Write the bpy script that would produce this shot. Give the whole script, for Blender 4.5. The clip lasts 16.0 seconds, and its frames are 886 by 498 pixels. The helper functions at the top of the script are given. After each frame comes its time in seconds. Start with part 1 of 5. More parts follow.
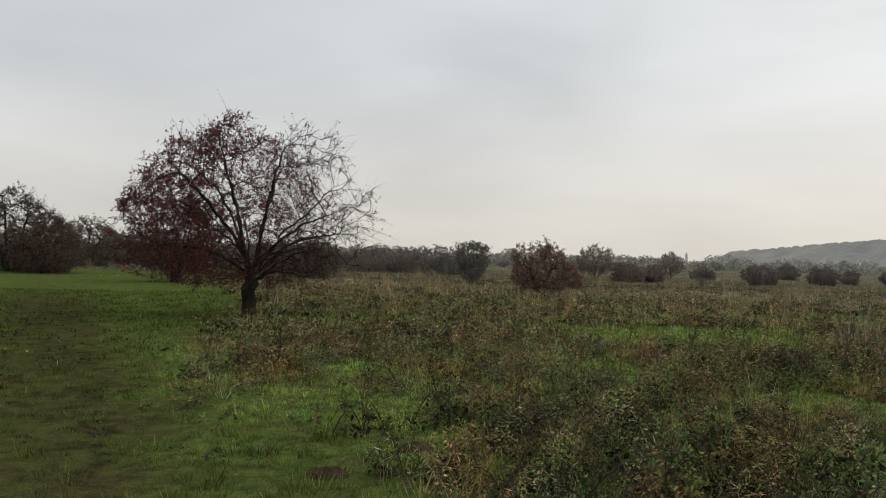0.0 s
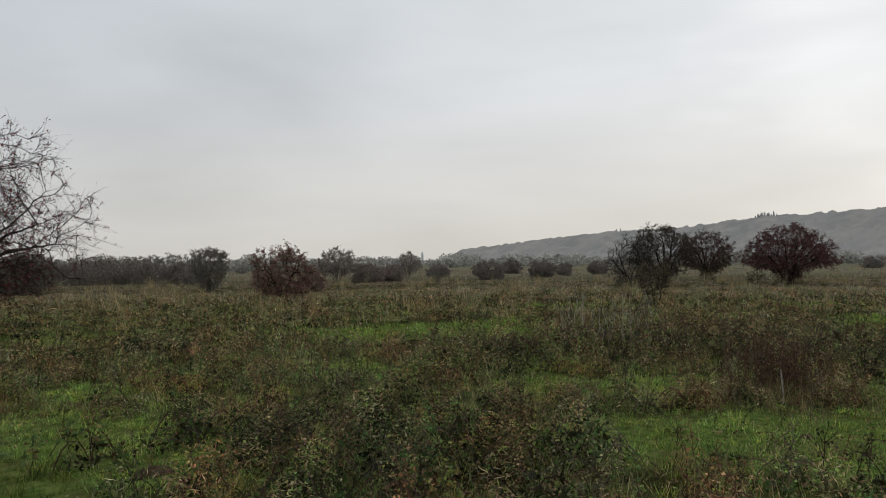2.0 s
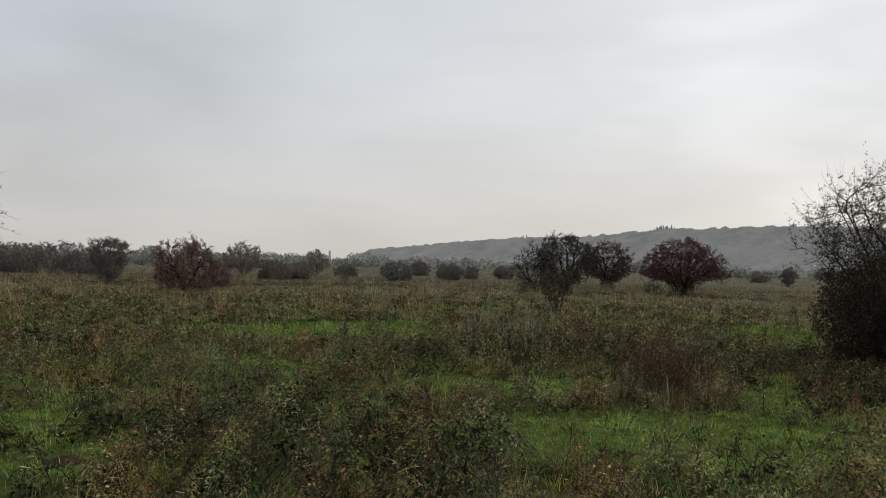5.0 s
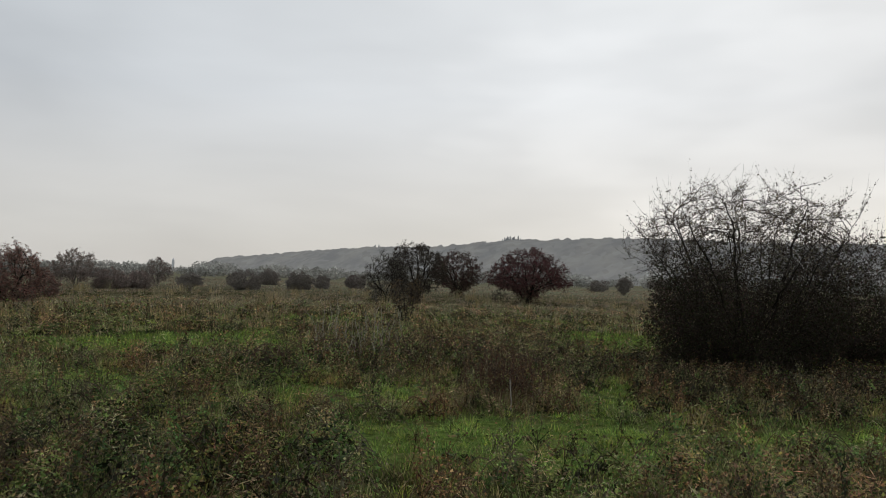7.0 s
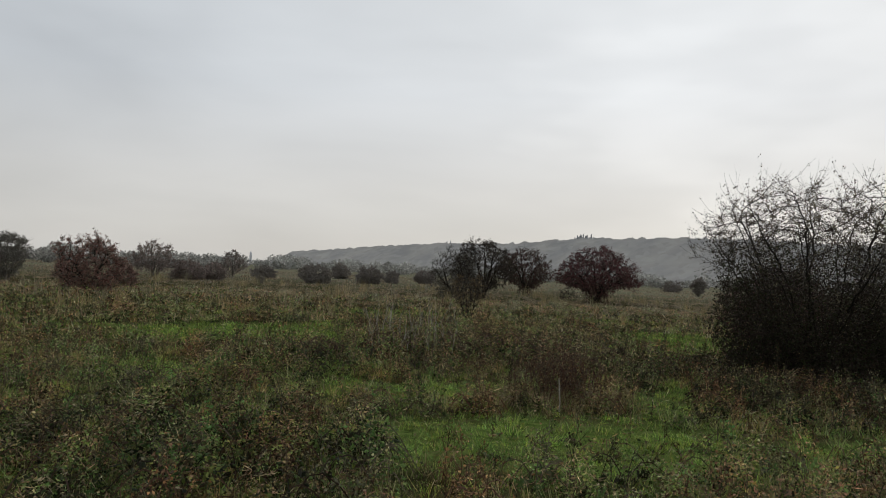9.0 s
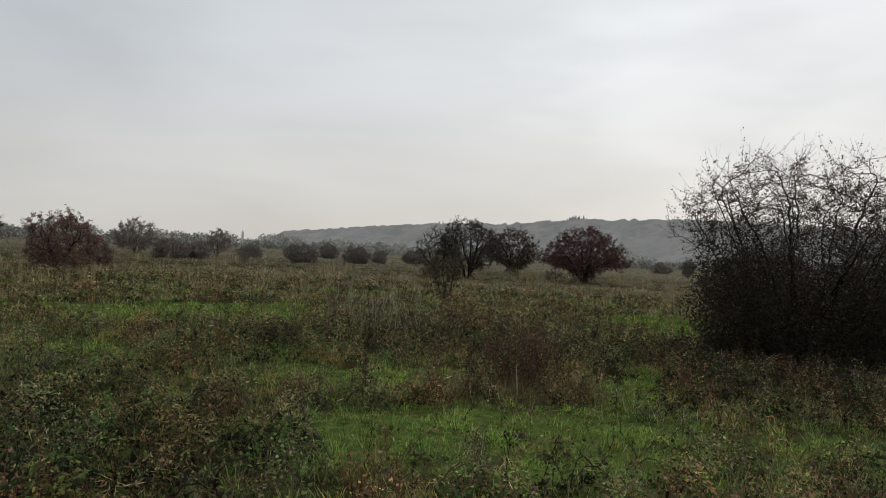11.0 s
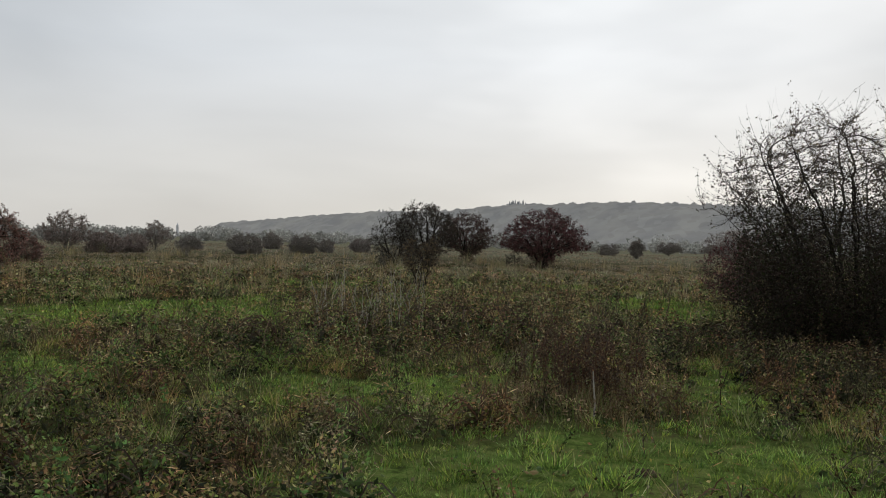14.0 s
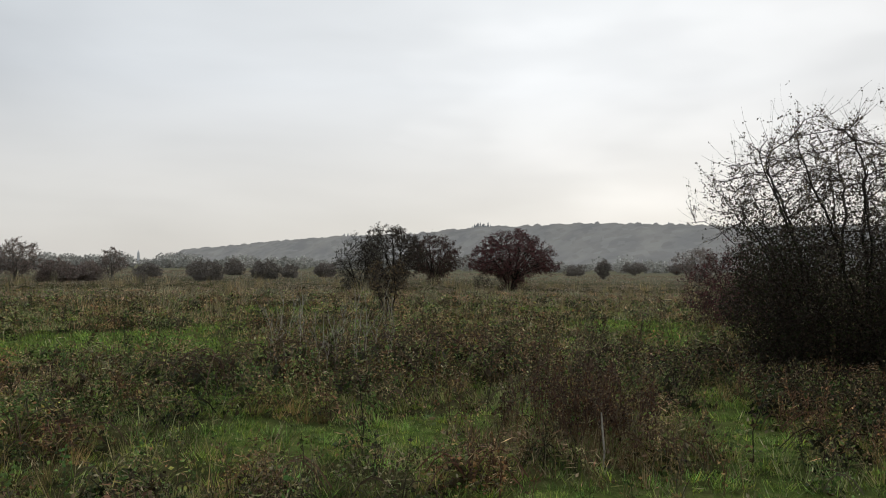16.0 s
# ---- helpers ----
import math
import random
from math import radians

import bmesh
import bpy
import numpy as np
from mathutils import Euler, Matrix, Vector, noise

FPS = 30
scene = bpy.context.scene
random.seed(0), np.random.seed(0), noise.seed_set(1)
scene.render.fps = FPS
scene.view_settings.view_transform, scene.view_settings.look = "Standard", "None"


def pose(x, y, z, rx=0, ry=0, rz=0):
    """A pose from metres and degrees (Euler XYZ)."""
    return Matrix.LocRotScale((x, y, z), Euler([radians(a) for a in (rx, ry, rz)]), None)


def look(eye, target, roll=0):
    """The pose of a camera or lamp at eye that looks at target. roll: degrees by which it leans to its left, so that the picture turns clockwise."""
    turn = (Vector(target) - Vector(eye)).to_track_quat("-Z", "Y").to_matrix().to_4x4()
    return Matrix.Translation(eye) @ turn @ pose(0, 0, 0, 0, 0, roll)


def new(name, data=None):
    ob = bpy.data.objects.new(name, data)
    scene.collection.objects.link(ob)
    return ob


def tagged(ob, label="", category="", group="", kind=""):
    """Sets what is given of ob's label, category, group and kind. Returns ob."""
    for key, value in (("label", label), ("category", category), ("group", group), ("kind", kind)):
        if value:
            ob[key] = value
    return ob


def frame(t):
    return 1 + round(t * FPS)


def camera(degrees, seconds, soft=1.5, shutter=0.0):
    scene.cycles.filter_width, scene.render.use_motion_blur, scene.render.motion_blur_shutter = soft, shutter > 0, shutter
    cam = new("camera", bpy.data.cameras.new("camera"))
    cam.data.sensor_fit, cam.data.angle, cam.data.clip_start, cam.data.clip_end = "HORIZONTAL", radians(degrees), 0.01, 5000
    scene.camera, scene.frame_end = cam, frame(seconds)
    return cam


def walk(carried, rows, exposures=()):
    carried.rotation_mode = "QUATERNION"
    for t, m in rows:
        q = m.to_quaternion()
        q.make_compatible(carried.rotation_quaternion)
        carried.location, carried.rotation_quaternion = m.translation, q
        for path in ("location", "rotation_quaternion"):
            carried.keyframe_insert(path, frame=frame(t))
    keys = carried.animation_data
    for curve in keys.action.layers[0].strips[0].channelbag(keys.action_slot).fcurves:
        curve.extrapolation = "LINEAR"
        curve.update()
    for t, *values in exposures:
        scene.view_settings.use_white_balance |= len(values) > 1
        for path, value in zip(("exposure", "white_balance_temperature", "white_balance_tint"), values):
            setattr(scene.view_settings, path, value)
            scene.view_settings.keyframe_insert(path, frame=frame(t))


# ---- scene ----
cam = camera(58.8, 16.0, soft=1.0)
PATH = [
    (0, (0.29, 0.375, 1.626), (0.056, 2.361, 1.645), 1.8),
    (0.5, (0.327, 0.324, 1.635), (0.224, 2.321, 1.659), 1.8),
    (1, (0.359, 0.313, 1.633), (0.412, 2.312, 1.648), 1.2),
    (1.5, (0.313, 0.364, 1.646), (0.631, 2.339, 1.653), -0.5),
    (2, (0.261, 0.546, 1.599), (0.677, 2.502, 1.634), -0.6),
    (2.5, (0.264, 0.444, 1.647), (0.734, 2.387, 1.69), 0.2),
    (3, (0.25, 0.467, 1.647), (0.759, 2.4, 1.688), 0.7),
    (5.3, (0.084, 0.173, 1.62), (0.78, 2.048, 1.661), 1.8),
    (5.5, (0.128, 0.209, 1.613), (0.872, 2.066, 1.658), 1.9),
    (6, (0.148, 0.209, 1.603), (1.016, 2.01, 1.659), 2.4),
    (6.5, (0.157, 0.205, 1.606), (1.104, 1.965, 1.679), 2.4),
    (7, (0.177, 0.231, 1.6), (1.158, 1.972, 1.674), 1.7),
    (7.5, (0.191, 0.247, 1.594), (1.139, 2.007, 1.66), 1.6),
    (8, (0.281, 0.253, 1.594), (1.163, 2.046, 1.674), 2.4),
    (10.3, (1.108, 0.604, 1.571), (1.903, 2.439, 1.596), 2.7),
    (10.5, (1.22, 0.692, 1.579), (2.032, 2.519, 1.604), 2.7),
    (11, (1.39, 0.841, 1.576), (2.229, 2.657, 1.586), 3.1),
    (11.5, (1.325, 1.15, 1.528), (2.186, 2.955, 1.53), 4.1),
    (12, (1.253, 1.532, 1.526), (2.142, 3.323, 1.529), 4.4),
    (12.5, (1.205, 2.022, 1.478), (2.09, 3.815, 1.499), 4.1),
    (13, (1.139, 2.445, 1.485), (2.047, 4.227, 1.493), 2.1),
    (13.5, (1.236, 2.875, 1.446), (2.186, 4.634, 1.427), 1.5),
    (14, (1.381, 3.298, 1.432), (2.356, 5.044, 1.416), 1.6),
    (14.5, (1.499, 3.653, 1.386), (2.547, 5.357, 1.357), 1.3),
    (15, (1.678, 4.006, 1.378), (2.756, 5.691, 1.356), 1.7),
    (15.5, (1.861, 4.362, 1.375), (2.945, 6.042, 1.381), 0.8),
    (16, (1.957, 4.465, 1.379), (3.006, 6.167, 1.424), 0.7),
]
walk(cam, [(t, look(eye, target, roll)) for t, eye, target, roll in PATH],
     exposures=((0, 0.14, 6740, 10), (1.5, 0.09, 6580, 10), (2, 0.0, 6550, 10), (3, 0.02, 6520, 10), (5.5, -0.08, 6500, 10), (11, -0.05, 6500, 10), (14, 0.02, 6500, 10), (16, 0.08, 6500, 10)))

# ---- world, sun, exposure ----
SUN_AZ, SUN_EL = radians(62.0), radians(32.0)
SUN_DIR = Vector((math.sin(SUN_AZ) * math.cos(SUN_EL), math.cos(SUN_AZ) * math.cos(SUN_EL), math.sin(SUN_EL)))
GROUND_Z = -0.15


def overcast_world():
    """A closed grey cloud cover over a clear-sky base, brighter and warmer towards the hidden sun."""
    w = bpy.data.worlds.new("overcast_sky")
    scene.world = w
    w.use_nodes = True
    nt = w.node_tree
    nt.nodes.clear()
    N, L = nt.nodes.new, nt.links.new
    out, bg = N("ShaderNodeOutputWorld"), N("ShaderNodeBackground")
    sky = N("ShaderNodeTexSky")
    sky.sky_type, sky.sun_disc = "NISHITA", False
    sky.sun_elevation, sky.sun_rotation = SUN_EL, SUN_AZ
    sky_dim = N("ShaderNodeVectorMath")
    sky_dim.operation = "SCALE"
    sky_dim.inputs["Scale"].default_value = 0.10
    L(sky.outputs["Color"], sky_dim.inputs[0])
    co = N("ShaderNodeTexCoord")
    # height ramp: warm milky band on the horizon, cool grey above
    sep = N("ShaderNodeSeparateXYZ")
    L(co.outputs["Generated"], sep.inputs[0])
    ramp = N("ShaderNodeValToRGB")
    L(sep.outputs["Z"], ramp.inputs["Fac"])
    el = ramp.color_ramp.elements
    el[0].position, el[0].color = 0.0, (0.665, 0.640, 0.600, 1)
    el[1].position, el[1].color = 1.0, (0.74, 0.77, 0.80, 1)
    for p, c in ((0.10, (0.655, 0.640, 0.615, 1)), (0.22, (0.64, 0.66, 0.675, 1)), (0.36, (0.66, 0.69, 0.71, 1))):
        e = el.new(p)
        e.color = c
    # long soft cloud shapes, flattened towards the horizon
    mp = N("ShaderNodeMapping")
    mp.inputs["Scale"].default_value = (1.3, 1.3, 4.2)
    mp.inputs["Rotation"].default_value = (0.1, 0.12, 0.5)
    L(co.outputs["Generated"], mp.inputs["Vector"])
    no = N("ShaderNodeTexNoise")
    no.inputs["Scale"].default_value, no.inputs["Detail"].default_value = 1.7, 4.0
    no.inputs["Roughness"].default_value, no.inputs["Distortion"].default_value = 0.45, 0.25
    L(mp.outputs[0], no.inputs["Vector"])
    cl = N("ShaderNodeMapRange")
    cl.inputs["From Min"].default_value, cl.inputs["From Max"].default_value = 0.3, 0.7
    cl.inputs["To Min"].default_value, cl.inputs["To Max"].default_value = 0.88, 1.11
    L(no.outputs["Fac"], cl.inputs["Value"])
    m1 = N("ShaderNodeVectorMath")
    m1.operation = "SCALE"
    L(ramp.outputs["Color"], m1.inputs[0])
    L(cl.outputs["Result"], m1.inputs["Scale"])
    # cooler and a little darker away from the sun
    side, sc_, cool = N("ShaderNodeMapRange"), N("ShaderNodeMix"), N("ShaderNodeVectorMath")
    side.inputs["From Min"].default_value, side.inputs["From Max"].default_value = -0.55, 0.55
    L(sep.outputs["X"], side.inputs["Value"])
    sc_.data_type, cool.operation = "RGBA", "MULTIPLY"
    sc_.inputs["A"].default_value, sc_.inputs["B"].default_value = (0.925, 0.952, 0.985, 1), (1.0, 1.0, 1.0, 1)
    L(side.outputs["Result"], sc_.inputs["Factor"])
    L(m1.outputs[0], cool.inputs[0])
    L(sc_.outputs["Result"], cool.inputs[1])
    # glow of the sun behind the cloud, broken by the same cloud shapes
    dot = N("ShaderNodeVectorMath")
    dot.operation = "DOT_PRODUCT"
    L(co.outputs["Generated"], dot.inputs[0])
    dot.inputs[1].default_value = SUN_DIR
    gl = N("ShaderNodeMapRange")
    gl.interpolation_type = "SMOOTHSTEP"
    gl.inputs["From Min"].default_value, gl.inputs["From Max"].default_value = 0.45, 1.0
    gl.inputs["To Min"].default_value, gl.inputs["To Max"].default_value = 0.0, 0.16
    L(dot.outputs["Value"], gl.inputs["Value"])
    gm = N("ShaderNodeMath")
    gm.operation = "MULTIPLY"
    L(gl.outputs["Result"], gm.inputs[0])
    L(cl.outputs["Result"], gm.inputs[1])
    gc = N("ShaderNodeVectorMath")
    gc.operation = "SCALE"
    gc.inputs[0].default_value = (1.0, 0.96, 0.90)
    L(gm.outputs[0], gc.inputs["Scale"])
    a1 = N("ShaderNodeVectorMath")
    a1.operation = "ADD"
    L(cool.outputs[0], a1.inputs[0])
    L(gc.outputs[0], a1.inputs[1])
    # a thin place in the cloud cover, below the sun
    thin, tl, tv, a2 = N("ShaderNodeVectorMath"), N("ShaderNodeMapRange"), N("ShaderNodeVectorMath"), N("ShaderNodeVectorMath")
    thin.operation, tl.interpolation_type, tv.operation, a2.operation = "DOT_PRODUCT", "SMOOTHSTEP", "SCALE", "ADD"
    wob, wv = N("ShaderNodeTexNoise"), N("ShaderNodeVectorMath")
    wob.inputs["Scale"].default_value, wob.inputs["Detail"].default_value = 3.6, 2.0
    wv.operation = "MULTIPLY_ADD"
    L(mp.outputs[0], wob.inputs["Vector"])
    L(wob.outputs["Color"], wv.inputs[0])
    wv.inputs[1].default_value, wv.inputs[2].default_value = (0.30, 0.30, 0.16), (0.607, 0.458, 0.185)
    L(co.outputs["Generated"], thin.inputs[0])
    L(wv.outputs[0], thin.inputs[1])
    tl.inputs["From Min"].default_value, tl.inputs["From Max"].default_value = 0.95, 1.03
    tl.inputs["To Min"].default_value, tl.inputs["To Max"].default_value = 0.0, 0.075
    L(thin.outputs["Value"], tl.inputs["Value"])
    tv.inputs[0].default_value = (1.0, 0.98, 0.95)
    L(tl.outputs["Result"], tv.inputs["Scale"])
    L(a1.outputs[0], a2.inputs[0])
    L(tv.outputs[0], a2.inputs[1])
    mix = N("ShaderNodeMix")
    mix.data_type = "RGBA"
    mix.inputs["Factor"].default_value = 0.93
    L(sky_dim.outputs[0], mix.inputs["A"])
    L(a2.outputs[0], mix.inputs["B"])
    L(mix.outputs["Result"], bg.inputs["Color"])
    bg.inputs["Strength"].default_value = 1.0
    L(bg.outputs[0], out.inputs[0])


overcast_world()
sun = new("sun", bpy.data.lights.new("sun", "SUN"))
sun.data.energy, sun.data.angle, sun.data.color = 0.6, radians(25), (1.0, 0.95, 0.88)
sun.matrix_world = look(SUN_DIR * 50, (0, 0, 0))


# ---- materials ----
def material(name):
    m = bpy.data.materials.new(name)
    m.use_nodes = True
    return m, m.node_tree.nodes, m.node_tree.links, m.node_tree.nodes["Principled BSDF"]


def tint_material(name, rough=0.7, spread=0.35, gloss=0.25, scale=40.0, through_light=0.0):
    """Plant matter: the colour of each plant is stored on its mesh, varied leaf by leaf and by a fine mottling."""
    m, N, L, b = material(name)
    at = N.new("ShaderNodeAttribute")
    at.attribute_name = "tint"
    geo = N.new("ShaderNodeNewGeometry")
    mr = N.new("ShaderNodeMapRange")
    mr.inputs["To Min"].default_value, mr.inputs["To Max"].default_value = 1 - spread, 1 + spread
    L.new(geo.outputs["Random Per Island"], mr.inputs["Value"])
    no = N.new("ShaderNodeTexNoise")
    no.inputs["Scale"].default_value, no.inputs["Detail"].default_value = scale, 3.0
    tc = N.new("ShaderNodeTexCoord")
    L.new(tc.outputs["Object"], no.inputs["Vector"])
    m2 = N.new("ShaderNodeMapRange")
    m2.inputs["To Min"].default_value, m2.inputs["To Max"].default_value = 0.55, 1.45
    L.new(no.outputs["Fac"], m2.inputs["Value"])
    mu = N.new("ShaderNodeMath")
    mu.operation = "MULTIPLY"
    L.new(mr.outputs[0], mu.inputs[0])
    L.new(m2.outputs[0], mu.inputs[1])
    sc = N.new("ShaderNodeVectorMath")
    sc.operation = "SCALE"
    L.new(at.outputs["Color"], sc.inputs[0])
    L.new(mu.outputs[0], sc.inputs["Scale"])
    L.new(sc.outputs[0], b.inputs["Base Color"])
    b.inputs["Roughness"].default_value = rough
    b.inputs["Specular IOR Level"].default_value = gloss
    if through_light:
        tr, ms = N.new("ShaderNodeBsdfTranslucent"), N.new("ShaderNodeMixShader")
        L.new(sc.outputs[0], tr.inputs["Color"])
        ms.inputs[0].default_value = through_light
        L.new(b.outputs[0], ms.inputs[1])
        L.new(tr.outputs[0], ms.inputs[2])
        L.new(ms.outputs[0], N["Material Output"].inputs["Surface"])
    return m


def noisy_material(name, stops, scale=3.0, detail=6.0, fine=40.0, rough=0.9, bump=0.3, bump_scale=60.0, stretch=(1, 1, 1)):
    """A rough natural surface whose colour wanders over stops at one scale, with fine mottling and relief at another."""
    m, N, L, b = material(name)
    tc, mp = N.new("ShaderNodeTexCoord"), N.new("ShaderNodeMapping")
    mp.inputs["Scale"].default_value = stretch
    L.new(tc.outputs["Object"], mp.inputs["Vector"])
    n1, n2 = N.new("ShaderNodeTexNoise"), N.new("ShaderNodeTexNoise")
    for n, s, d in ((n1, scale, detail), (n2, fine, 5.0)):
        n.inputs["Scale"].default_value, n.inputs["Detail"].default_value = s, d
        L.new(mp.outputs[0], n.inputs["Vector"])
    r = N.new("ShaderNodeValToRGB")
    r.color_ramp.elements[0].position, r.color_ramp.elements[1].position = 0.3, 0.7
    r.color_ramp.elements[0].color, r.color_ramp.elements[1].color = (*stops[0], 1), (*stops[-1], 1)
    for i, c in enumerate(stops[1:-1]):
        e = r.color_ramp.elements.new(0.3 + 0.4 * (i + 1) / (len(stops) - 1))
        e.color = (*c, 1)
    L.new(n1.outputs["Fac"], r.inputs["Fac"])
    mr = N.new("ShaderNodeMapRange")
    mr.inputs["To Min"].default_value, mr.inputs["To Max"].default_value = 0.45, 1.55
    L.new(n2.outputs["Fac"], mr.inputs["Value"])
    sc = N.new("ShaderNodeVectorMath")
    sc.operation = "SCALE"
    L.new(r.outputs["Color"], sc.inputs[0])
    L.new(mr.outputs[0], sc.inputs["Scale"])
    L.new(sc.outputs[0], b.inputs["Base Color"])
    b.inputs["Roughness"].default_value, b.inputs["Specular IOR Level"].default_value = rough, 0.05
    if bump:
        n3, bu = N.new("ShaderNodeTexNoise"), N.new("ShaderNodeBump")
        n3.inputs["Scale"].default_value, n3.inputs["Detail"].default_value = bump_scale, 4.0
        L.new(mp.outputs[0], n3.inputs["Vector"])
        L.new(n3.outputs["Fac"], bu.inputs["Height"])
        bu.inputs["Strength"].default_value, bu.inputs["Distance"].default_value = bump, 0.02
        L.new(bu.outputs[0], b.inputs["Normal"])
    return m


def ground_material():
    """Meadow soil: thatch and leaf litter, short turf where cover.r is high, trodden earth where cover.g is high, pale far sward where cover.b is high."""
    m, N, L, b = material("meadow_ground")
    tc = N.new("ShaderNodeTexCoord")
    at = N.new("ShaderNodeAttribute")
    at.attribute_name = "cover"
    sp = N.new("ShaderNodeSeparateColor")
    L.new(at.outputs["Color"], sp.inputs[0])

    def mottled(scale, detail, stops):
        n, r = N.new("ShaderNodeTexNoise"), N.new("ShaderNodeValToRGB")
        n.inputs["Scale"].default_value, n.inputs["Detail"].default_value = scale, detail
        n.inputs["Roughness"].default_value = 0.62
        L.new(tc.outputs["Object"], n.inputs["Vector"])
        r.color_ramp.elements[0].position, r.color_ramp.elements[1].position = 0.32, 0.68
        r.color_ramp.elements[0].color, r.color_ramp.elements[1].color = (*stops[0], 1), (*stops[2], 1)
        r.color_ramp.elements.new(0.5).color = (*stops[1], 1)
        L.new(n.outputs["Fac"], r.inputs["Fac"])
        return r.outputs["Color"]

    fresh = mottled(7.0, 12, ((0.018, 0.032, 0.008), (0.088, 0.142, 0.030), (0.165, 0.182, 0.060)))
    tired = mottled(9.0, 12, ((0.026, 0.026, 0.010), (0.078, 0.080, 0.028), (0.110, 0.098, 0.045)))
    worn = mottled(1.4, 8, ((0, 0, 0), (0.35, 0.35, 0.35), (0.9, 0.9, 0.9)))
    scrub = mottled(2.2, 10, ((0.014, 0.014, 0.007), (0.042, 0.041, 0.018), (0.084, 0.082, 0.034)))
    earth = mottled(4.0, 12, ((0.012, 0.010, 0.006), (0.058, 0.046, 0.022), (0.066, 0.084, 0.022)))
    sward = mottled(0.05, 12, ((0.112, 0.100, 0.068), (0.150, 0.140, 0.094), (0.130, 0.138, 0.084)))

    def blend(fac, a, c):
        mx = N.new("ShaderNodeMix")
        mx.data_type = "RGBA"
        L.new(fac, mx.inputs["Factor"])
        L.new(a, mx.inputs["A"])
        L.new(c, mx.inputs["B"])
        return mx.outputs["Result"]

    turf = blend(worn, fresh, tired)
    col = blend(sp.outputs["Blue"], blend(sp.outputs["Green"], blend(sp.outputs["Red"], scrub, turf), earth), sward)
    fine, mr, sc = N.new("ShaderNodeTexNoise"), N.new("ShaderNodeMapRange"), N.new("ShaderNodeVectorMath")
    fine.inputs["Scale"].default_value, fine.inputs["Detail"].default_value = 38.0, 6.0
    L.new(tc.outputs["Object"], fine.inputs["Vector"])
    mr.inputs["To Min"].default_value, mr.inputs["To Max"].default_value = 0.35, 1.65
    L.new(fine.outputs["Fac"], mr.inputs["Value"])
    sc.operation = "SCALE"
    L.new(col, sc.inputs[0])
    L.new(mr.outputs[0], sc.inputs["Scale"])
    L.new(sc.outputs[0], b.inputs["Base Color"])
    bu = N.new("ShaderNodeBump")
    bu.inputs["Strength"].default_value, bu.inputs["Distance"].default_value = 0.8, 0.03
    L.new(fine.outputs["Fac"], bu.inputs["Height"])
    L.new(bu.outputs[0], b.inputs["Normal"])
    b.inputs["Roughness"].default_value, b.inputs["Specular IOR Level"].default_value = 1.0, 0.0
    return m


GROUND = ground_material()
LEAF = tint_material("leaves", 0.62, 0.30, 0.10, 9.0, 0.25)
DRY = tint_material("dry_stalks_and_leaves", 0.9, 0.36, 0.04, 9.0, 0.15)
BLADE = tint_material("grass_blades", 0.7, 0.35, 0.06, 8.0, 0.25)
BARK = noisy_material("dark_bark", ((0.014, 0.012, 0.010), (0.026, 0.022, 0.018), (0.042, 0.038, 0.030)), 6.0, 6.0, 45.0, 0.9, 0.6, 50.0, (1, 1, 0.35))
TWIG = noisy_material("grey_brown_twigs", ((0.026, 0.020, 0.017), (0.048, 0.037, 0.031)), 4.0, 4.0, 30.0, 0.85, 0.0)
# twigs of far bushes and trees, paled to carry the distance haze
HAZED_TWIG = noisy_material("haze_paled_twigs", ((0.132, 0.116, 0.100), (0.180, 0.162, 0.142)), 4.0, 4.0, 30.0, 0.9, 0.0)
PALE = noisy_material("bleached_stem", ((0.24, 0.21, 0.17), (0.38, 0.35, 0.29)), 12.0, 4.0, 60.0, 0.8, 0.0)
SOIL = noisy_material("crumbly_soil", ((0.030, 0.020, 0.014), (0.060, 0.040, 0.026), (0.085, 0.060, 0.040)), 14.0, 8.0, 70.0, 0.95, 0.8, 90.0)
STONE = noisy_material("weathered_stone", ((0.52, 0.53, 0.55), (0.60, 0.61, 0.63)), 0.2, 4.0, 1.0, 0.9, 0.0)


# ---- mesh helpers ----
def mesh_of(name, verts, faces, tint=None, smooth=False):
    """A mesh from arrays: verts (n, 3), and a list of face arrays, each (m, 3) or (m, 4). tint: a colour for each vertex."""
    me = bpy.data.meshes.new(name)
    verts = np.asarray(verts, np.float32)
    faces = [np.asarray(f, np.int32) for f in faces if len(f)]
    loops = np.concatenate([f.ravel() for f in faces])
    sizes = np.concatenate([np.full(len(f), f.shape[1], np.int32) for f in faces])
    me.vertices.add(len(verts))
    me.vertices.foreach_set("co", verts.ravel())
    me.loops.add(len(loops))
    me.loops.foreach_set("vertex_index", loops)
    me.polygons.add(len(sizes))
    me.polygons.foreach_set("loop_start", np.concatenate([[0], np.cumsum(sizes)[:-1]]).astype(np.int32))
    me.polygons.foreach_set("use_smooth", np.full(len(sizes), smooth))
    if tint is not None:
        at = me.color_attributes.new("tint", "FLOAT_COLOR", "POINT")
        at.data.foreach_set("color", np.c_[tint, np.ones(len(verts))].astype(np.float32).ravel())
    me.update(calc_edges=True)
    return me


def part(name, me, mat, parent=None, label=""):
    ob = new(name, me)
    me.materials.append(mat)
    if parent is not None:
        ob.parent = parent
    return tagged(ob, label) if label else ob


def unit(v):
    return v / np.maximum(np.linalg.norm(v, axis=-1, keepdims=True), 1e-9)


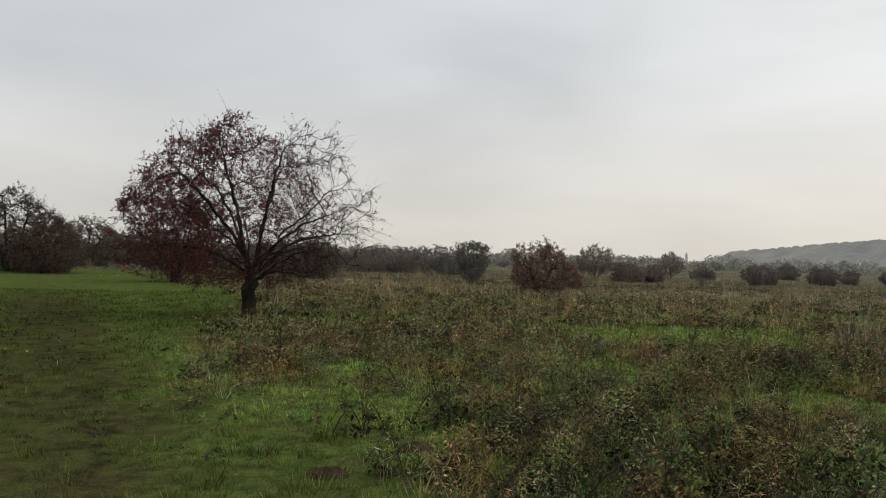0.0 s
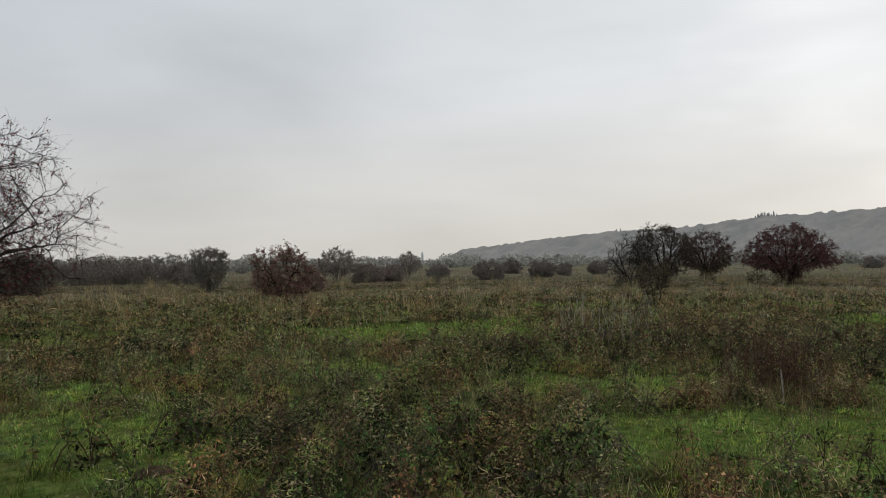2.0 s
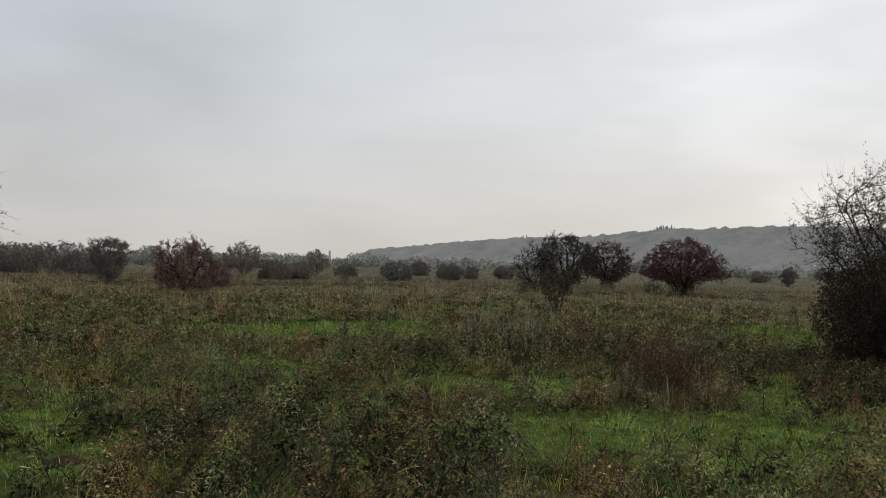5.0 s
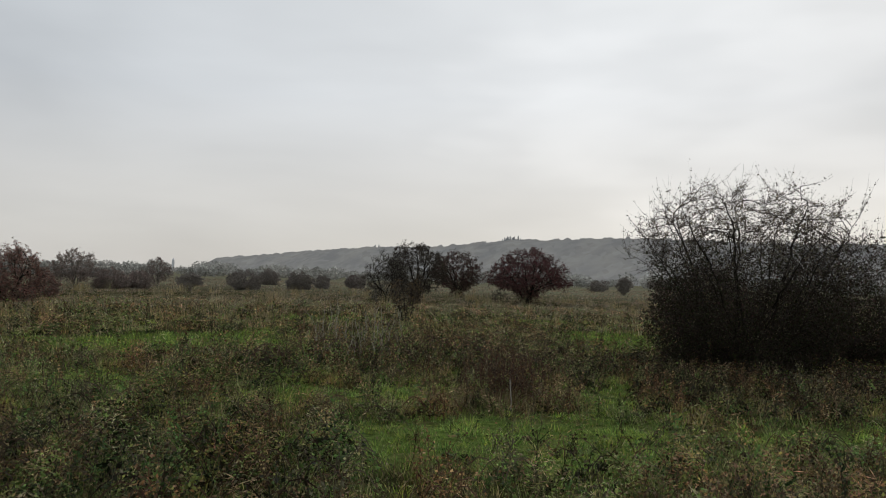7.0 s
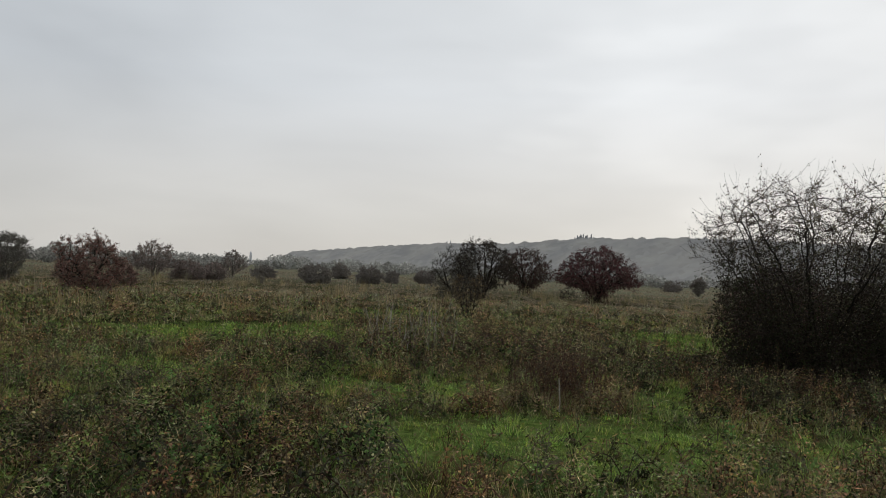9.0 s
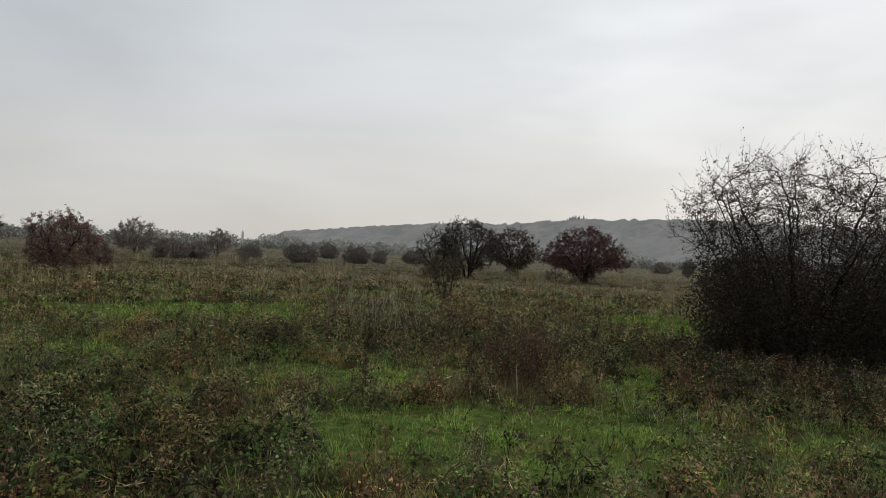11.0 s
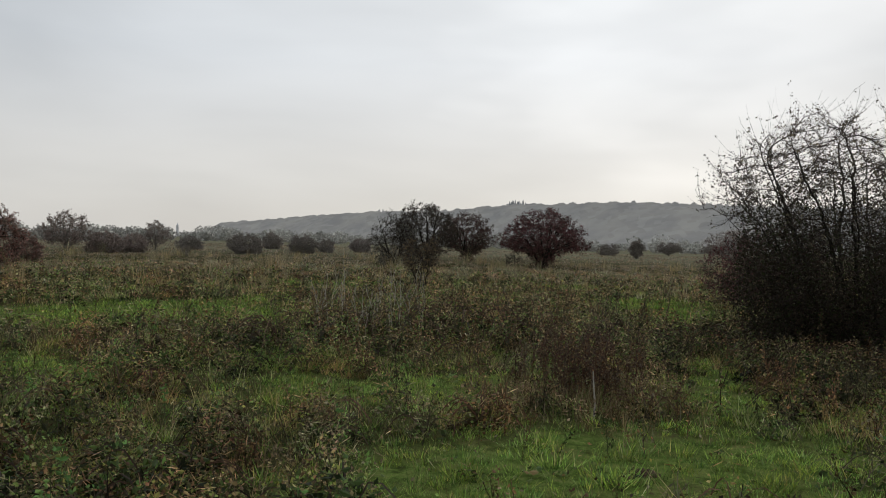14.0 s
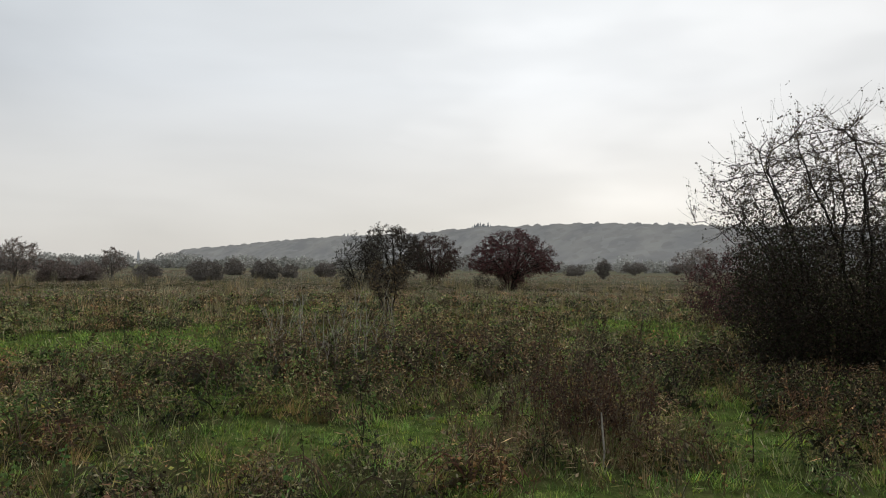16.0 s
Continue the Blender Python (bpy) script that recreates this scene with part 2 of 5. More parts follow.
def tubes(P, R, sides):
    """Tapered tubes along the polylines P (n, k, 3) with radii R (n, k): vertices and faces."""
    n, k, _ = P.shape
    T = unit(np.gradient(P, axis=1))
    ref = np.where(np.abs(T[:, :1, 2:]) > 0.9, np.array([1.0, 0, 0]), np.array([0, 0, 1.0]))
    U = unit(np.cross(T, np.broadcast_to(ref, T.shape)))
    V = np.cross(T, U)
    a = np.arange(sides) * 2 * np.pi / sides
    ring = U[:, :, None] * np.cos(a)[:, None] + V[:, :, None] * np.sin(a)[:, None]
    verts = (P[:, :, None] + ring * R[:, :, None, None]).reshape(-1, 3)
    i = np.arange(n * k * sides).reshape(n, k, sides)
    j = np.roll(i, -1, axis=2)
    quads = np.stack([i[:, :-1], j[:, :-1], j[:, 1:], i[:, 1:]], -1).reshape(-1, 4)
    return verts, quads


def ribbons(P, R):
    """Thin shoots and stems as narrow tapered strips along the polylines P, each turned its own way."""
    n, k, _ = P.shape
    T = unit(np.gradient(P, axis=1))
    turn = np.sin(np.arange(n)[:, None] * np.array([12.9898, 78.233, 37.719])) + 0.01
    U = unit(np.cross(T, np.broadcast_to(turn[:, None], T.shape)))
    v = np.stack([P - U * R[:, :, None], P + U * R[:, :, None]], 2).reshape(-1, 3)
    i = np.arange(n * k * 2).reshape(n, k, 2)
    return v, np.stack([i[:, :-1, 0], i[:, :-1, 1], i[:, 1:, 1], i[:, 1:, 0]], -1).reshape(-1, 4)


def at_t(P, i, t):
    """Points and tangents at the fractions t along the polylines P[i]."""
    k = P.shape[1]
    s = np.clip(t * (k - 1), 0, k - 1.001)
    a = s.astype(int)
    f = (s - a)[:, None]
    return P[i, a] * (1 - f) + P[i, a + 1] * f, unit(P[i, a + 1] - P[i, a])


def shoots(rng, P, R, count, k, spread, length, rise=0.1, wiggle=0.15, t0=0.25, t1=1.0, thin=0.6, weight=None):
    """Side shoots of the polylines P: they leave at about spread degrees, bend by rise towards the light, and wander."""
    n = len(P)
    i = rng.choice(n, count, p=weight)
    t = rng.uniform(t0, t1, count)
    pos, tan = at_t(P, i, t)
    perp = unit(np.cross(tan, rng.normal(size=(count, 3))))
    ang = np.radians(spread) * rng.uniform(0.5, 1.4, count)[:, None]
    d = tan * np.cos(ang) + perp * np.sin(ang)
    ln = length * rng.uniform(0.45, 1.25, count) * (1.15 - 0.5 * t)
    Q = np.empty((count, k, 3))
    Q[:, 0] = pos
    for j in range(1, k):
        d = unit(d + np.array([0, 0, rise]) + wiggle * rng.normal(size=(count, 3)))
        Q[:, j] = Q[:, j - 1] + d * (ln / (k - 1))[:, None]
    r0 = np.take_along_axis(R[i], np.clip((t * (R.shape[1] - 1)).astype(int), 0, R.shape[1] - 1)[:, None], 1)[:, 0] * thin
    return Q, r0[:, None] * np.linspace(1, 0.35, k)


def leaf_cloud(rng, centres, size, colours, flat=0.0, slim=0.33):
    """A folded, pointed leaf at each centre, turned at random: vertices, faces and tints."""
    n = len(centres)
    a = unit(rng.normal(size=(n, 3)) * np.array([1, 1, 1 - 0.7 * flat]))
    b = unit(np.cross(a, rng.normal(size=(n, 3)) + np.array([0, 0, 2.5 * flat])))
    c = np.cross(a, b)
    s = (size * rng.uniform(0.55, 1.3, n))[:, None]
    v = np.stack([centres - a * s * 0.5, centres + b * s * slim + c * s * slim * 0.36, centres + a * s * 0.55, centres - b * s * slim + c * s * slim * 0.36], 1)
    i = np.arange(n * 4).reshape(n, 4)
    tris = np.concatenate([i[:, [0, 1, 2]], i[:, [0, 2, 3]]])
    return v.reshape(-1, 3), tris, np.repeat(pick(rng, colours, n), 4, axis=0)


def pick(rng, colours, n):
    """n colours out of a weighted list of (weight, colour), each a little off."""
    w = np.array([c[0] for c in colours], float)
    col = np.array([c[1] for c in colours])[rng.choice(len(colours), n, p=w / w.sum())]
    return col * rng.uniform(0.75, 1.25, (n, 1))


# ---- the meadow's plan ----
# green turf: centre x, y, radii, turn in degrees
TURF = (
    (-2.0, 8.4, 1.8, 1.9, 10), (-5.3, 21.6, 2.2, 0.9, 20), (4.6, 20.3, 2.9, 2.6, 10), (5.6, 22.6, 2.2, 1.3, 15), (2.2, 19.2, 1.2, 1.6, 10), (17.0, 19.4, 1.7, 2.6, -35), (15.0, 16.4, 0.9, 1.8, -40),
    (5.0, 7.3, 2.3, 1.5, 0), (6.6, 7.5, 1.3, 0.8, -10), (8.4, 9.5, 0.55, 1.9, -42), (4.3, 13.3, 0.5, 1.1, -10), (5.3, 10.75, 1.6, 0.55, 4), (1.6, 13.4, 0.8, 1.2, 10), (4.2, 11.5, 0.6, 0.8, 0),
    (-2.2, 12.2, 0.6, 0.6, 0), (1.2, 21.5, 1.0, 0.6, 0), (8.4, 6.1, 1.8, 0.6, -15), (14.0, 33.5, 3.0, 1.0, -35), (11.6, 30.0, 2.6, 1.1, -30), (20.5, 27.0, 2.2, 0.9, -30),
)


def wander(x, y, scale, seed):
    """Smooth noise from a few crossed waves, about -1 to 1."""
    g = np.random.default_rng(seed)
    out = 0
    for i in range(7):
        a, f, p = g.uniform(0, 2 * np.pi), g.uniform(0.5, 2.2) / scale, g.uniform(0, 6.3)
        out = out + np.sin((x * np.cos(a) + y * np.sin(a)) * f * 2 + p) / (1 + 0.5 * i)
    return out / 2.2


def turf(x, y):
    """How much of the ground is short green turf, 0 to 1."""
    ragged = 0.32 * wander(x, y, 1.1, 3) + 0.22 * wander(x, y, 0.33, 4)
    out = np.clip((-0.4 - 0.44 * y - x) / (1.6 + 0.05 * y) + 2.2 * ragged + 0.5, 0, 1) * np.clip((62 - y) / 8, 0, 1)
    for cx, cy, rx, ry, turn in TURF:
        c, s = math.cos(radians(turn)), math.sin(radians(turn))
        u, v = ((x - cx) * c + (y - cy) * s) / rx, (-(x - cx) * s + (y - cy) * c) / ry
        d = np.sqrt(u * u + v * v) + ragged
        out = np.maximum(out, np.clip((1.15 - d) / 0.45, 0, 1))
    return np.maximum(out, lawn(x, y))


def lawn(x, y):
    """The grazed turf along the path, with hardly any weeds in it."""
    edge = np.interp(y, (4.5, 6.0, 7.4, 8.4, 9.4, 12, 14.7, 18, 22, 26, 60), (-0.3, -0.5, -1.5, -3.1, -4.0, -5.2, -6.3, -7.2, -7.8, -9.6, -27)) + 0.35 * wander(x, y, 0.5, 5) + 0.45 * wander(x, y, 1.8, 6)
    return np.clip((edge - x) / 0.7 + 0.5, 0, 1) * np.clip((50 - y) / 8, 0, 1)


def trodden(x, y):
    """The worn path that runs away through the turf."""
    mid = -2.65 - 0.66 * (y - 5)
    d = np.abs(x - mid) / (1.35 + 0.02 * y) + 0.3 * wander(x, y, 0.9, 8)
    return np.clip((1.1 - d) / 0.6, 0, 1) * np.clip((34 - y) / 12, 0, 1) * 0.8


def lie(x, y):
    """The height of the ground."""
    near = np.clip((70 - np.hypot(x, y)) / 40, 0, 1)
    return GROUND_Z + near * (0.035 * wander(x, y, 4.0, 11) + 0.018 * wander(x, y, 0.9, 12) * (1 - 0.5 * turf(x, y)))


def ground():
    def axis(lo, hi, step, far):
        mid = np.arange(lo, hi, step)
        out = np.geomspace(1, far, 26)
        return np.r_[lo - out[::-1], mid, hi - step + out]

    xs, ys = axis(-32, 42, 0.36, 4200), axis(-4, 62, 0.36, 4200)
    X, Y = np.meshgrid(xs, ys)
    Z = lie(X, Y)
    v = np.stack([X, Y, Z], -1).reshape(-1, 3)
    i = np.arange(len(v)).reshape(X.shape)
    q = np.stack([i[:-1, :-1], i[:-1, 1:], i[1:, 1:], i[1:, :-1]], -1).reshape(-1, 4)
    me = mesh_of("ground", v, [q], None, True)
    at = me.color_attributes.new("cover", "FLOAT_COLOR", "POINT")
    t = turf(X, Y)
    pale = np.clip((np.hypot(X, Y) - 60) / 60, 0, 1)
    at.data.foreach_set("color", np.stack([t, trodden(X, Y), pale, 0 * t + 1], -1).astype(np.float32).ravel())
    tagged(part("ground", me, GROUND), "damp meadow ground with green turf and brown thatch", "meadow", kind="structure")


ground()


# ---- trees and bushes ----
def colony(rng, aims, pts, par, step, kill, near_by, lift=0.1, wobble=0.2, inertia=0.35, rounds=90):
    """Grows shoots from the given nodes towards the free places in a crown, until each of them has wood near it: nodes and their parents."""
    pts, par = np.array(pts, float), np.array(par)
    gap = np.linalg.norm(aims[:, None] - pts[None], axis=2)
    who, dist = gap.argmin(1), gap.min(1)
    free = dist > kill
    for _ in range(rounds):
        act = np.nonzero(free & (dist < near_by))[0]
        if not len(act):
            if not free.any():
                break
            act = np.nonzero(free & (dist <= dist[free].min() * 1.15))[0]
        ids, inv = np.unique(who[act], return_inverse=True)
        pull = np.zeros((len(ids), 3))
        np.add.at(pull, inv, unit(aims[act] - pts[who[act]]))
        way = unit(unit(pull) + inertia * unit(pts[ids] - pts[np.maximum(par[ids], 0)] + 1e-6) + np.array([0, 0, lift]) + wobble * rng.normal(size=(len(ids), 3)))
        tips = pts[ids] + way * step * rng.uniform(0.8, 1.2, (len(ids), 1))
        ok = np.array([np.abs(pts - t).sum(1).min() > 0.6 * step for t in tips])
        free[act[~ok[inv]]] = False
        if not ok.any():
            continue
        tips, n0 = tips[ok], len(pts)
        pts, par = np.concatenate([pts, tips]), np.concatenate([par, ids[ok]])
        i = np.nonzero(free)[0]
        g = np.linalg.norm(aims[i, None] - tips[None], axis=2)
        closer = g.min(1) < dist[i]
        who[i[closer]], dist[i[closer]] = n0 + g.argmin(1)[closer], g.min(1)[closer]
        free &= dist > kill
    return pts, par


def in_crown(rng, n, h, w, shape, fill, lump, lean):
    """Places in a crown h high and w across: shape gives its half width (1: full) at fractions of the height; lobes make it uneven."""
    z = rng.uniform(shape[0][0], 1, n * 3)
    half = np.interp(z, [p[0] for p in shape], [p[1] for p in shape])
    ok = rng.uniform(size=n * 3) < half ** 1.5 + 0.05
    z, half = z[ok][:n], half[ok][:n]
    a = rng.uniform(0, 2 * np.pi, len(z))
    ph = rng.uniform(0, 6.28, 5)
    bump = 1 + lump * (np.sin(2 * a + ph[0] + 3 * z) + np.sin(3 * a + ph[1] - 5 * z) + 0.8 * np.sin(5 * a + ph[2] + 9 * z) + 0.6 * np.sin(7 * a + ph[3] - 13 * z)) / 1.6
    r = half * bump * (fill + (1 - fill) * rng.uniform(0, 1, len(z))) ** 0.5 * w / 2
    top = 1 + 0.5 * lump * np.sin(3 * a + ph[4]) * (z > 0.6)
    return np.stack([r * np.cos(a) + lean[0] * z, r * np.sin(a) + lean[1] * z, z * top * h], 1)


def grown(name, x, y, h, w, seed, colours, label, category, shape, aims=700, step=0.16, trunk=0.4, trunk_r=0.1, stems=1, foot=0.0, limbs=12, fill=0.25, lump=0.16,
          lean=(0, 0), lift=0.1, wobble=0.22, twigs=2500, twig_len=0.4, twig_r=0.004, sprout=45, droop=0.0, spikes=100, spike_len=0.5, spike_rise=0.12, leaves=8000, leaf=0.06, leafy=None,
          core=0, core_top=0.5, core_colours=None, group="", branch_name="limb", limb_reach=0.74, fork=0.55, arch=0.16, gaps=26, taper=0.74, bark=None, wiggle=0.18):
    """A tree or bush that has grown into its crown: stems, limbs, fine branchwork, long shoots at the skin, and leaves
    or berries on the twigs.
    core: leaves packed into the dense lower part, in core_colours where given."""
    rng = np.random.default_rng(seed)
    thing = new(name)
    thing.location = (x, y, float(lie(np.array(x), np.array(y))) - 0.02)
    # young stems
    a = np.arange(stems) * 6.28 / stems + rng.uniform(0, 1.0, stems)
    off = foot * np.sqrt(rng.uniform(0.1, 1, stems)) if stems > 1 else np.zeros(1)
    k = max(2, int(trunk / step) + 1)
    pts, par = [], []
    for n in range(stems):
        for j in range(k):
            f = j / (k - 1)
            out = off[n] * (1 + 0.9 * f)
            pts.append((np.cos(a[n]) * out + (rng.normal() * 0.03 * trunk if j else 0), np.sin(a[n]) * out + (rng.normal() * 0.03 * trunk if j else 0), -0.05 + (trunk + 0.05) * f))
            par.append(len(pts) - 2 if j else -1)
    # limbs that fan out towards the crown's skin
    T = in_crown(rng, limbs, h * 0.92, w * limb_reach, shape, 0.55, lump, lean)
    roots = len(pts)
    for goal in T:
        j = int(np.argmin([np.hypot(goal[0] - 3 * pts[q][0], goal[1] - 3 * pts[q][1]) + rng.uniform(0, 0.4) + (0 if q % k >= fork * (k - 1) and pts[q][2] < goal[2] + 0.1 else 9) for q in range(roots)]))
        p0 = np.array(pts[j])
        gap = np.linalg.norm(goal - p0)
        mid = p0 + (goal - p0) * 0.45 + np.array([0, 0, arch * gap])
        m = max(3, int(gap / step))
        u = np.linspace(0, 1, m + 1)[1:, None]
        curve = (1 - u) ** 2 * p0 + 2 * u * (1 - u) * mid + u ** 2 * goal + np.cumsum(rng.normal(size=(m, 3)), 0) * step * 0.16
        for q in curve:
            pts.append(tuple(q))
            par.append(j)
            j = len(pts) - 1
    A = in_crown(rng, aims, h * 0.93, w * 0.95, shape, fill, lump, lean)
    skin = in_crown(rng, gaps, h * 1.02, w * 1.02, shape, 0.9, lump, lean)
    A = A[(np.linalg.norm(A[:, None] - skin[None], axis=2) > 0.075 * (w + h) * rng.uniform(0.4, 1.1, len(skin))[None]).all(1)]
    pts, par = colony(rng, A, pts, par, step, step * 1.15, max(0.6, 4.5 * step), lift, wobble)
    # thickness from what each piece of wood carries
    n = len(pts)
    load, kids = np.zeros(n), np.zeros(n, int)
    main = np.full(n, -1)
    for i in range(n - 1, -1, -1):
        load[i] = max(load[i], 1.0)
        p = par[i]
        if p >= 0:
            load[p] += load[i]
            kids[p] += 1
            if main[p] < 0 or load[i] > load[main[p]]:
                main[p] = i
    tip_r = max(twig_r * 1.1, 0.0035)
    top = load[par < 0].max()
    R = tip_r + (trunk_r - tip_r) * (load / top) ** taper
    start = np.nonzero((par >= 0) & (main[np.maximum(par, 0)] != np.arange(n)))[0]
    start = start[np.argsort(-load[start])][:int(limbs * 1.3)]
    loose = np.ones(n, bool)
    for s in (*np.nonzero(par < 0)[0], *start):
        c = [s] if par[s] < 0 else [par[s], s]
        while main[c[-1]] >= 0 and len(c) < 60:
            c.append(main[c[-1]])
        loose[c[1:]] = False
        rr = R[c].copy()
        if par[s] < 0:
            rr[0] *= 1.35
        else:
            rr[0] = rr[1]
        v, q = tubes(pts[c][None], rr[None], 8 if par[s] < 0 else 6)
        v = v + (0.10 * R[s] * np.stack([wander(v[:, 2], v[:, 1], 0.2, 1), wander(v[:, 2], v[:, 0], 0.2, 2), 0 * v[:, 0]], 1))
        kind = "trunk" if par[s] < 0 and branch_name == "limb" else branch_name
        part(kind, mesh_of(kind, v, [q], None, True), bark or BARK, thing)
    i = np.nonzero(loose & (par >= 0))[0] if (loose & (par >= 0)).sum() > 8 else np.nonzero(par >= 0)[0]
    P = np.stack([pts[par[i]], pts[i]], 1)
    RR = np.stack([np.minimum(R[par[i]], R[i] * 1.25), R[i]], 1)
    v2, q2 = tubes(P, RR, 3)
    thin = i[R[i] <= np.quantile(R[i], 0.9)]
    P, RR = np.stack([pts[par[thin]], pts[thin]], 1), np.full((len(thin), 2), twig_r)
    L3, R3 = shoots(rng, P, RR, twigs, 5, sprout, twig_len, droop, wiggle, 0.1, 1.0, 1.0)
    if spikes:
        ends = i[kids[i] == 0]
        c0 = np.array([0, 0, 0.45 * h])
        ends = ends[np.argsort(-np.linalg.norm((pts[ends] - c0) / np.array([w / 2, w / 2, h * 0.55]), axis=1) - 0.25 * pts[ends, 2] / h)][:max(6, len(ends) // 3)]
        E = np.stack([pts[par[ends]], pts[ends]], 1)
        L4, R4 = shoots(rng, E, np.full((len(ends), 2), twig_r * 1.2), spikes, 5, 16, spike_len, spike_rise, 0.10, 0.8, 1.0, 1.0)
        L3, R3 = np.concatenate([L3, L4]), np.concatenate([R3, R4])
    v3, q3 = ribbons(L3, np.maximum(R3, twig_r * 0.55))
    made = part("branchwork", mesh_of("branchwork", np.concatenate([v2, v3]), [q2, q3 + len(v2)], None, True), bark or TWIG, thing)
    tagged(made, kind="stuff")
    # leaves and berries in small bunches along the twigs
    m = leaves // 3
    i, t = rng.integers(0, len(L3), m * 2), rng.uniform(0.2, 1.0, m * 2)
    pos, _ = at_t(L3, i, t)
    pos = pos[rng.uniform(size=m * 2) < (leafy(pos) if leafy else np.full(m * 2, 0.5))]
    pos = np.repeat(pos, 3, 0) + rng.normal(size=(len(pos) * 3, 3)) * leaf * 0.55
    pos = pos[pos[:, 2] > 0.05]
    v, f, c = leaf_cloud(rng, pos, leaf, colours)
    part("crown", mesh_of("crown", v, [f], c), LEAF, thing)
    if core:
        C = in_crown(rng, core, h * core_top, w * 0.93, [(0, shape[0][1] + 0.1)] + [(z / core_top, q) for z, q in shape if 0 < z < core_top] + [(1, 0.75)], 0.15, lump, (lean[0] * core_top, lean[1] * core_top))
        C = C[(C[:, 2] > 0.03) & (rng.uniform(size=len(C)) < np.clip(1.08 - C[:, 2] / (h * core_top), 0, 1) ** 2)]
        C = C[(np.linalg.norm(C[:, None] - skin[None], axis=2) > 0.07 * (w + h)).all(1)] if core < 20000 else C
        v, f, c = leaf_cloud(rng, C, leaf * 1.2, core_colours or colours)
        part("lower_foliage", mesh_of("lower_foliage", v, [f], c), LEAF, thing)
    return tagged(thing, label, category, group)


# half widths at fractions of the height
DOME = ((0.13, 0.45), (0.22, 0.82), (0.40, 1.0), (0.60, 0.97), (0.78, 0.78), (0.90, 0.55), (1.0, 0.25))
WIDE_DOME = ((0.17, 0.45), (0.26, 0.85), (0.42, 1.0), (0.62, 0.98), (0.80, 0.86), (0.92, 0.64), (1.0, 0.36))
SKIRT = ((0.12, 0.28), (0.26, 0.52), (0.35, 0.98), (0.45, 1.0), (0.62, 0.90), (0.80, 0.72), (0.92, 0.52), (1.0, 0.26))
UMBRELLA = ((0.12, 0.22), (0.24, 0.60), (0.40, 0.92), (0.55, 1.0), (0.72, 0.92), (0.88, 0.66), (1.0, 0.25))
ROUND = ((0.0, 0.55), (0.12, 0.80), (0.32, 1.0), (0.60, 0.97), (0.80, 0.76), (0.93, 0.48), (1.0, 0.2))
BRUSH = ((0.02, 0.30), (0.25, 0.62), (0.55, 0.95), (0.80, 1.0), (0.92, 0.85), (1.0, 0.5))
STOOL = ((0.0, 0.55), (0.12, 0.70), (0.30, 0.80), (0.50, 0.84), (0.72, 1.0), (0.86, 0.82), (1.0, 0.36))

RED = ((6, (0.135, 0.026, 0.034)), (3, (0.165, 0.044, 0.044)), (3, (0.070, 0.032, 0.026)), (2, (0.085, 0.056, 0.028)))
DULL_RED = ((5, (0.140, 0.054, 0.056)), (3, (0.105, 0.054, 0.050)), (2, (0.080, 0.062, 0.048)))
DARK_RED = ((4, (0.095, 0.044, 0.041)), (3, (0.072, 0.048, 0.040)), (3, (0.084, 0.070, 0.046)))
BROWN = ((4, (0.100, 0.076, 0.056)), (3, (0.074, 0.058, 0.047)), (2, (0.094, 0.086, 0.050)))
OLIVE = ((4, (0.062, 0.053, 0.038)), (3, (0.048, 0.040, 0.033)), (2, (0.082, 0.063, 0.043)))
GREY = ((4, (0.140, 0.132, 0.108)), (3, (0.112, 0.106, 0.088)), (2, (0.160, 0.148, 0.118)))
RUST = ((4, (0.190, 0.080, 0.062)), (3, (0.140, 0.088, 0.070)), (2, (0.140, 0.116, 0.084)))
# SHADY: near-black leaves that hold the shade low inside the large shrubs
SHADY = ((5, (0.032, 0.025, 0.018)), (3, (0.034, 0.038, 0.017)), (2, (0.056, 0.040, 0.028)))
THIN = ((4, (0.120, 0.105, 0.075)), (2, (0.075, 0.058, 0.048)), (2, (0.140, 0.120, 0.070)))

# the large hawthorn beside the path: more berries and leaves on the side that leans over it
grown("hawthorn_tree", -7.3, 20.75, 5.45, 6.9, 24, RED, "large hawthorn with dark red berries and few leaves beside the path", "tree", WIDE_DOME, aims=4200, step=0.15, trunk=1.45, trunk_r=0.20, taper=0.66,
      stems=1, limbs=20, fill=0.12, lump=0.15, lean=(-0.15, 0), lift=0.05, wobble=0.17, wiggle=0.13, twigs=9000, twig_len=0.42, twig_r=0.0042, sprout=42, droop=-0.02, spikes=420, spike_len=0.9, spike_rise=0.02,
      leaves=78000, leaf=0.050, leafy=lambda p: np.clip(0.30 - 0.14 * p[:, 0], 0.07, 0.8) * np.clip(0.35 + 0.22 * p[:, 2], 0.4, 1), group="hawthorns", fork=0.5, arch=0.2, gaps=60, limb_reach=0.76)

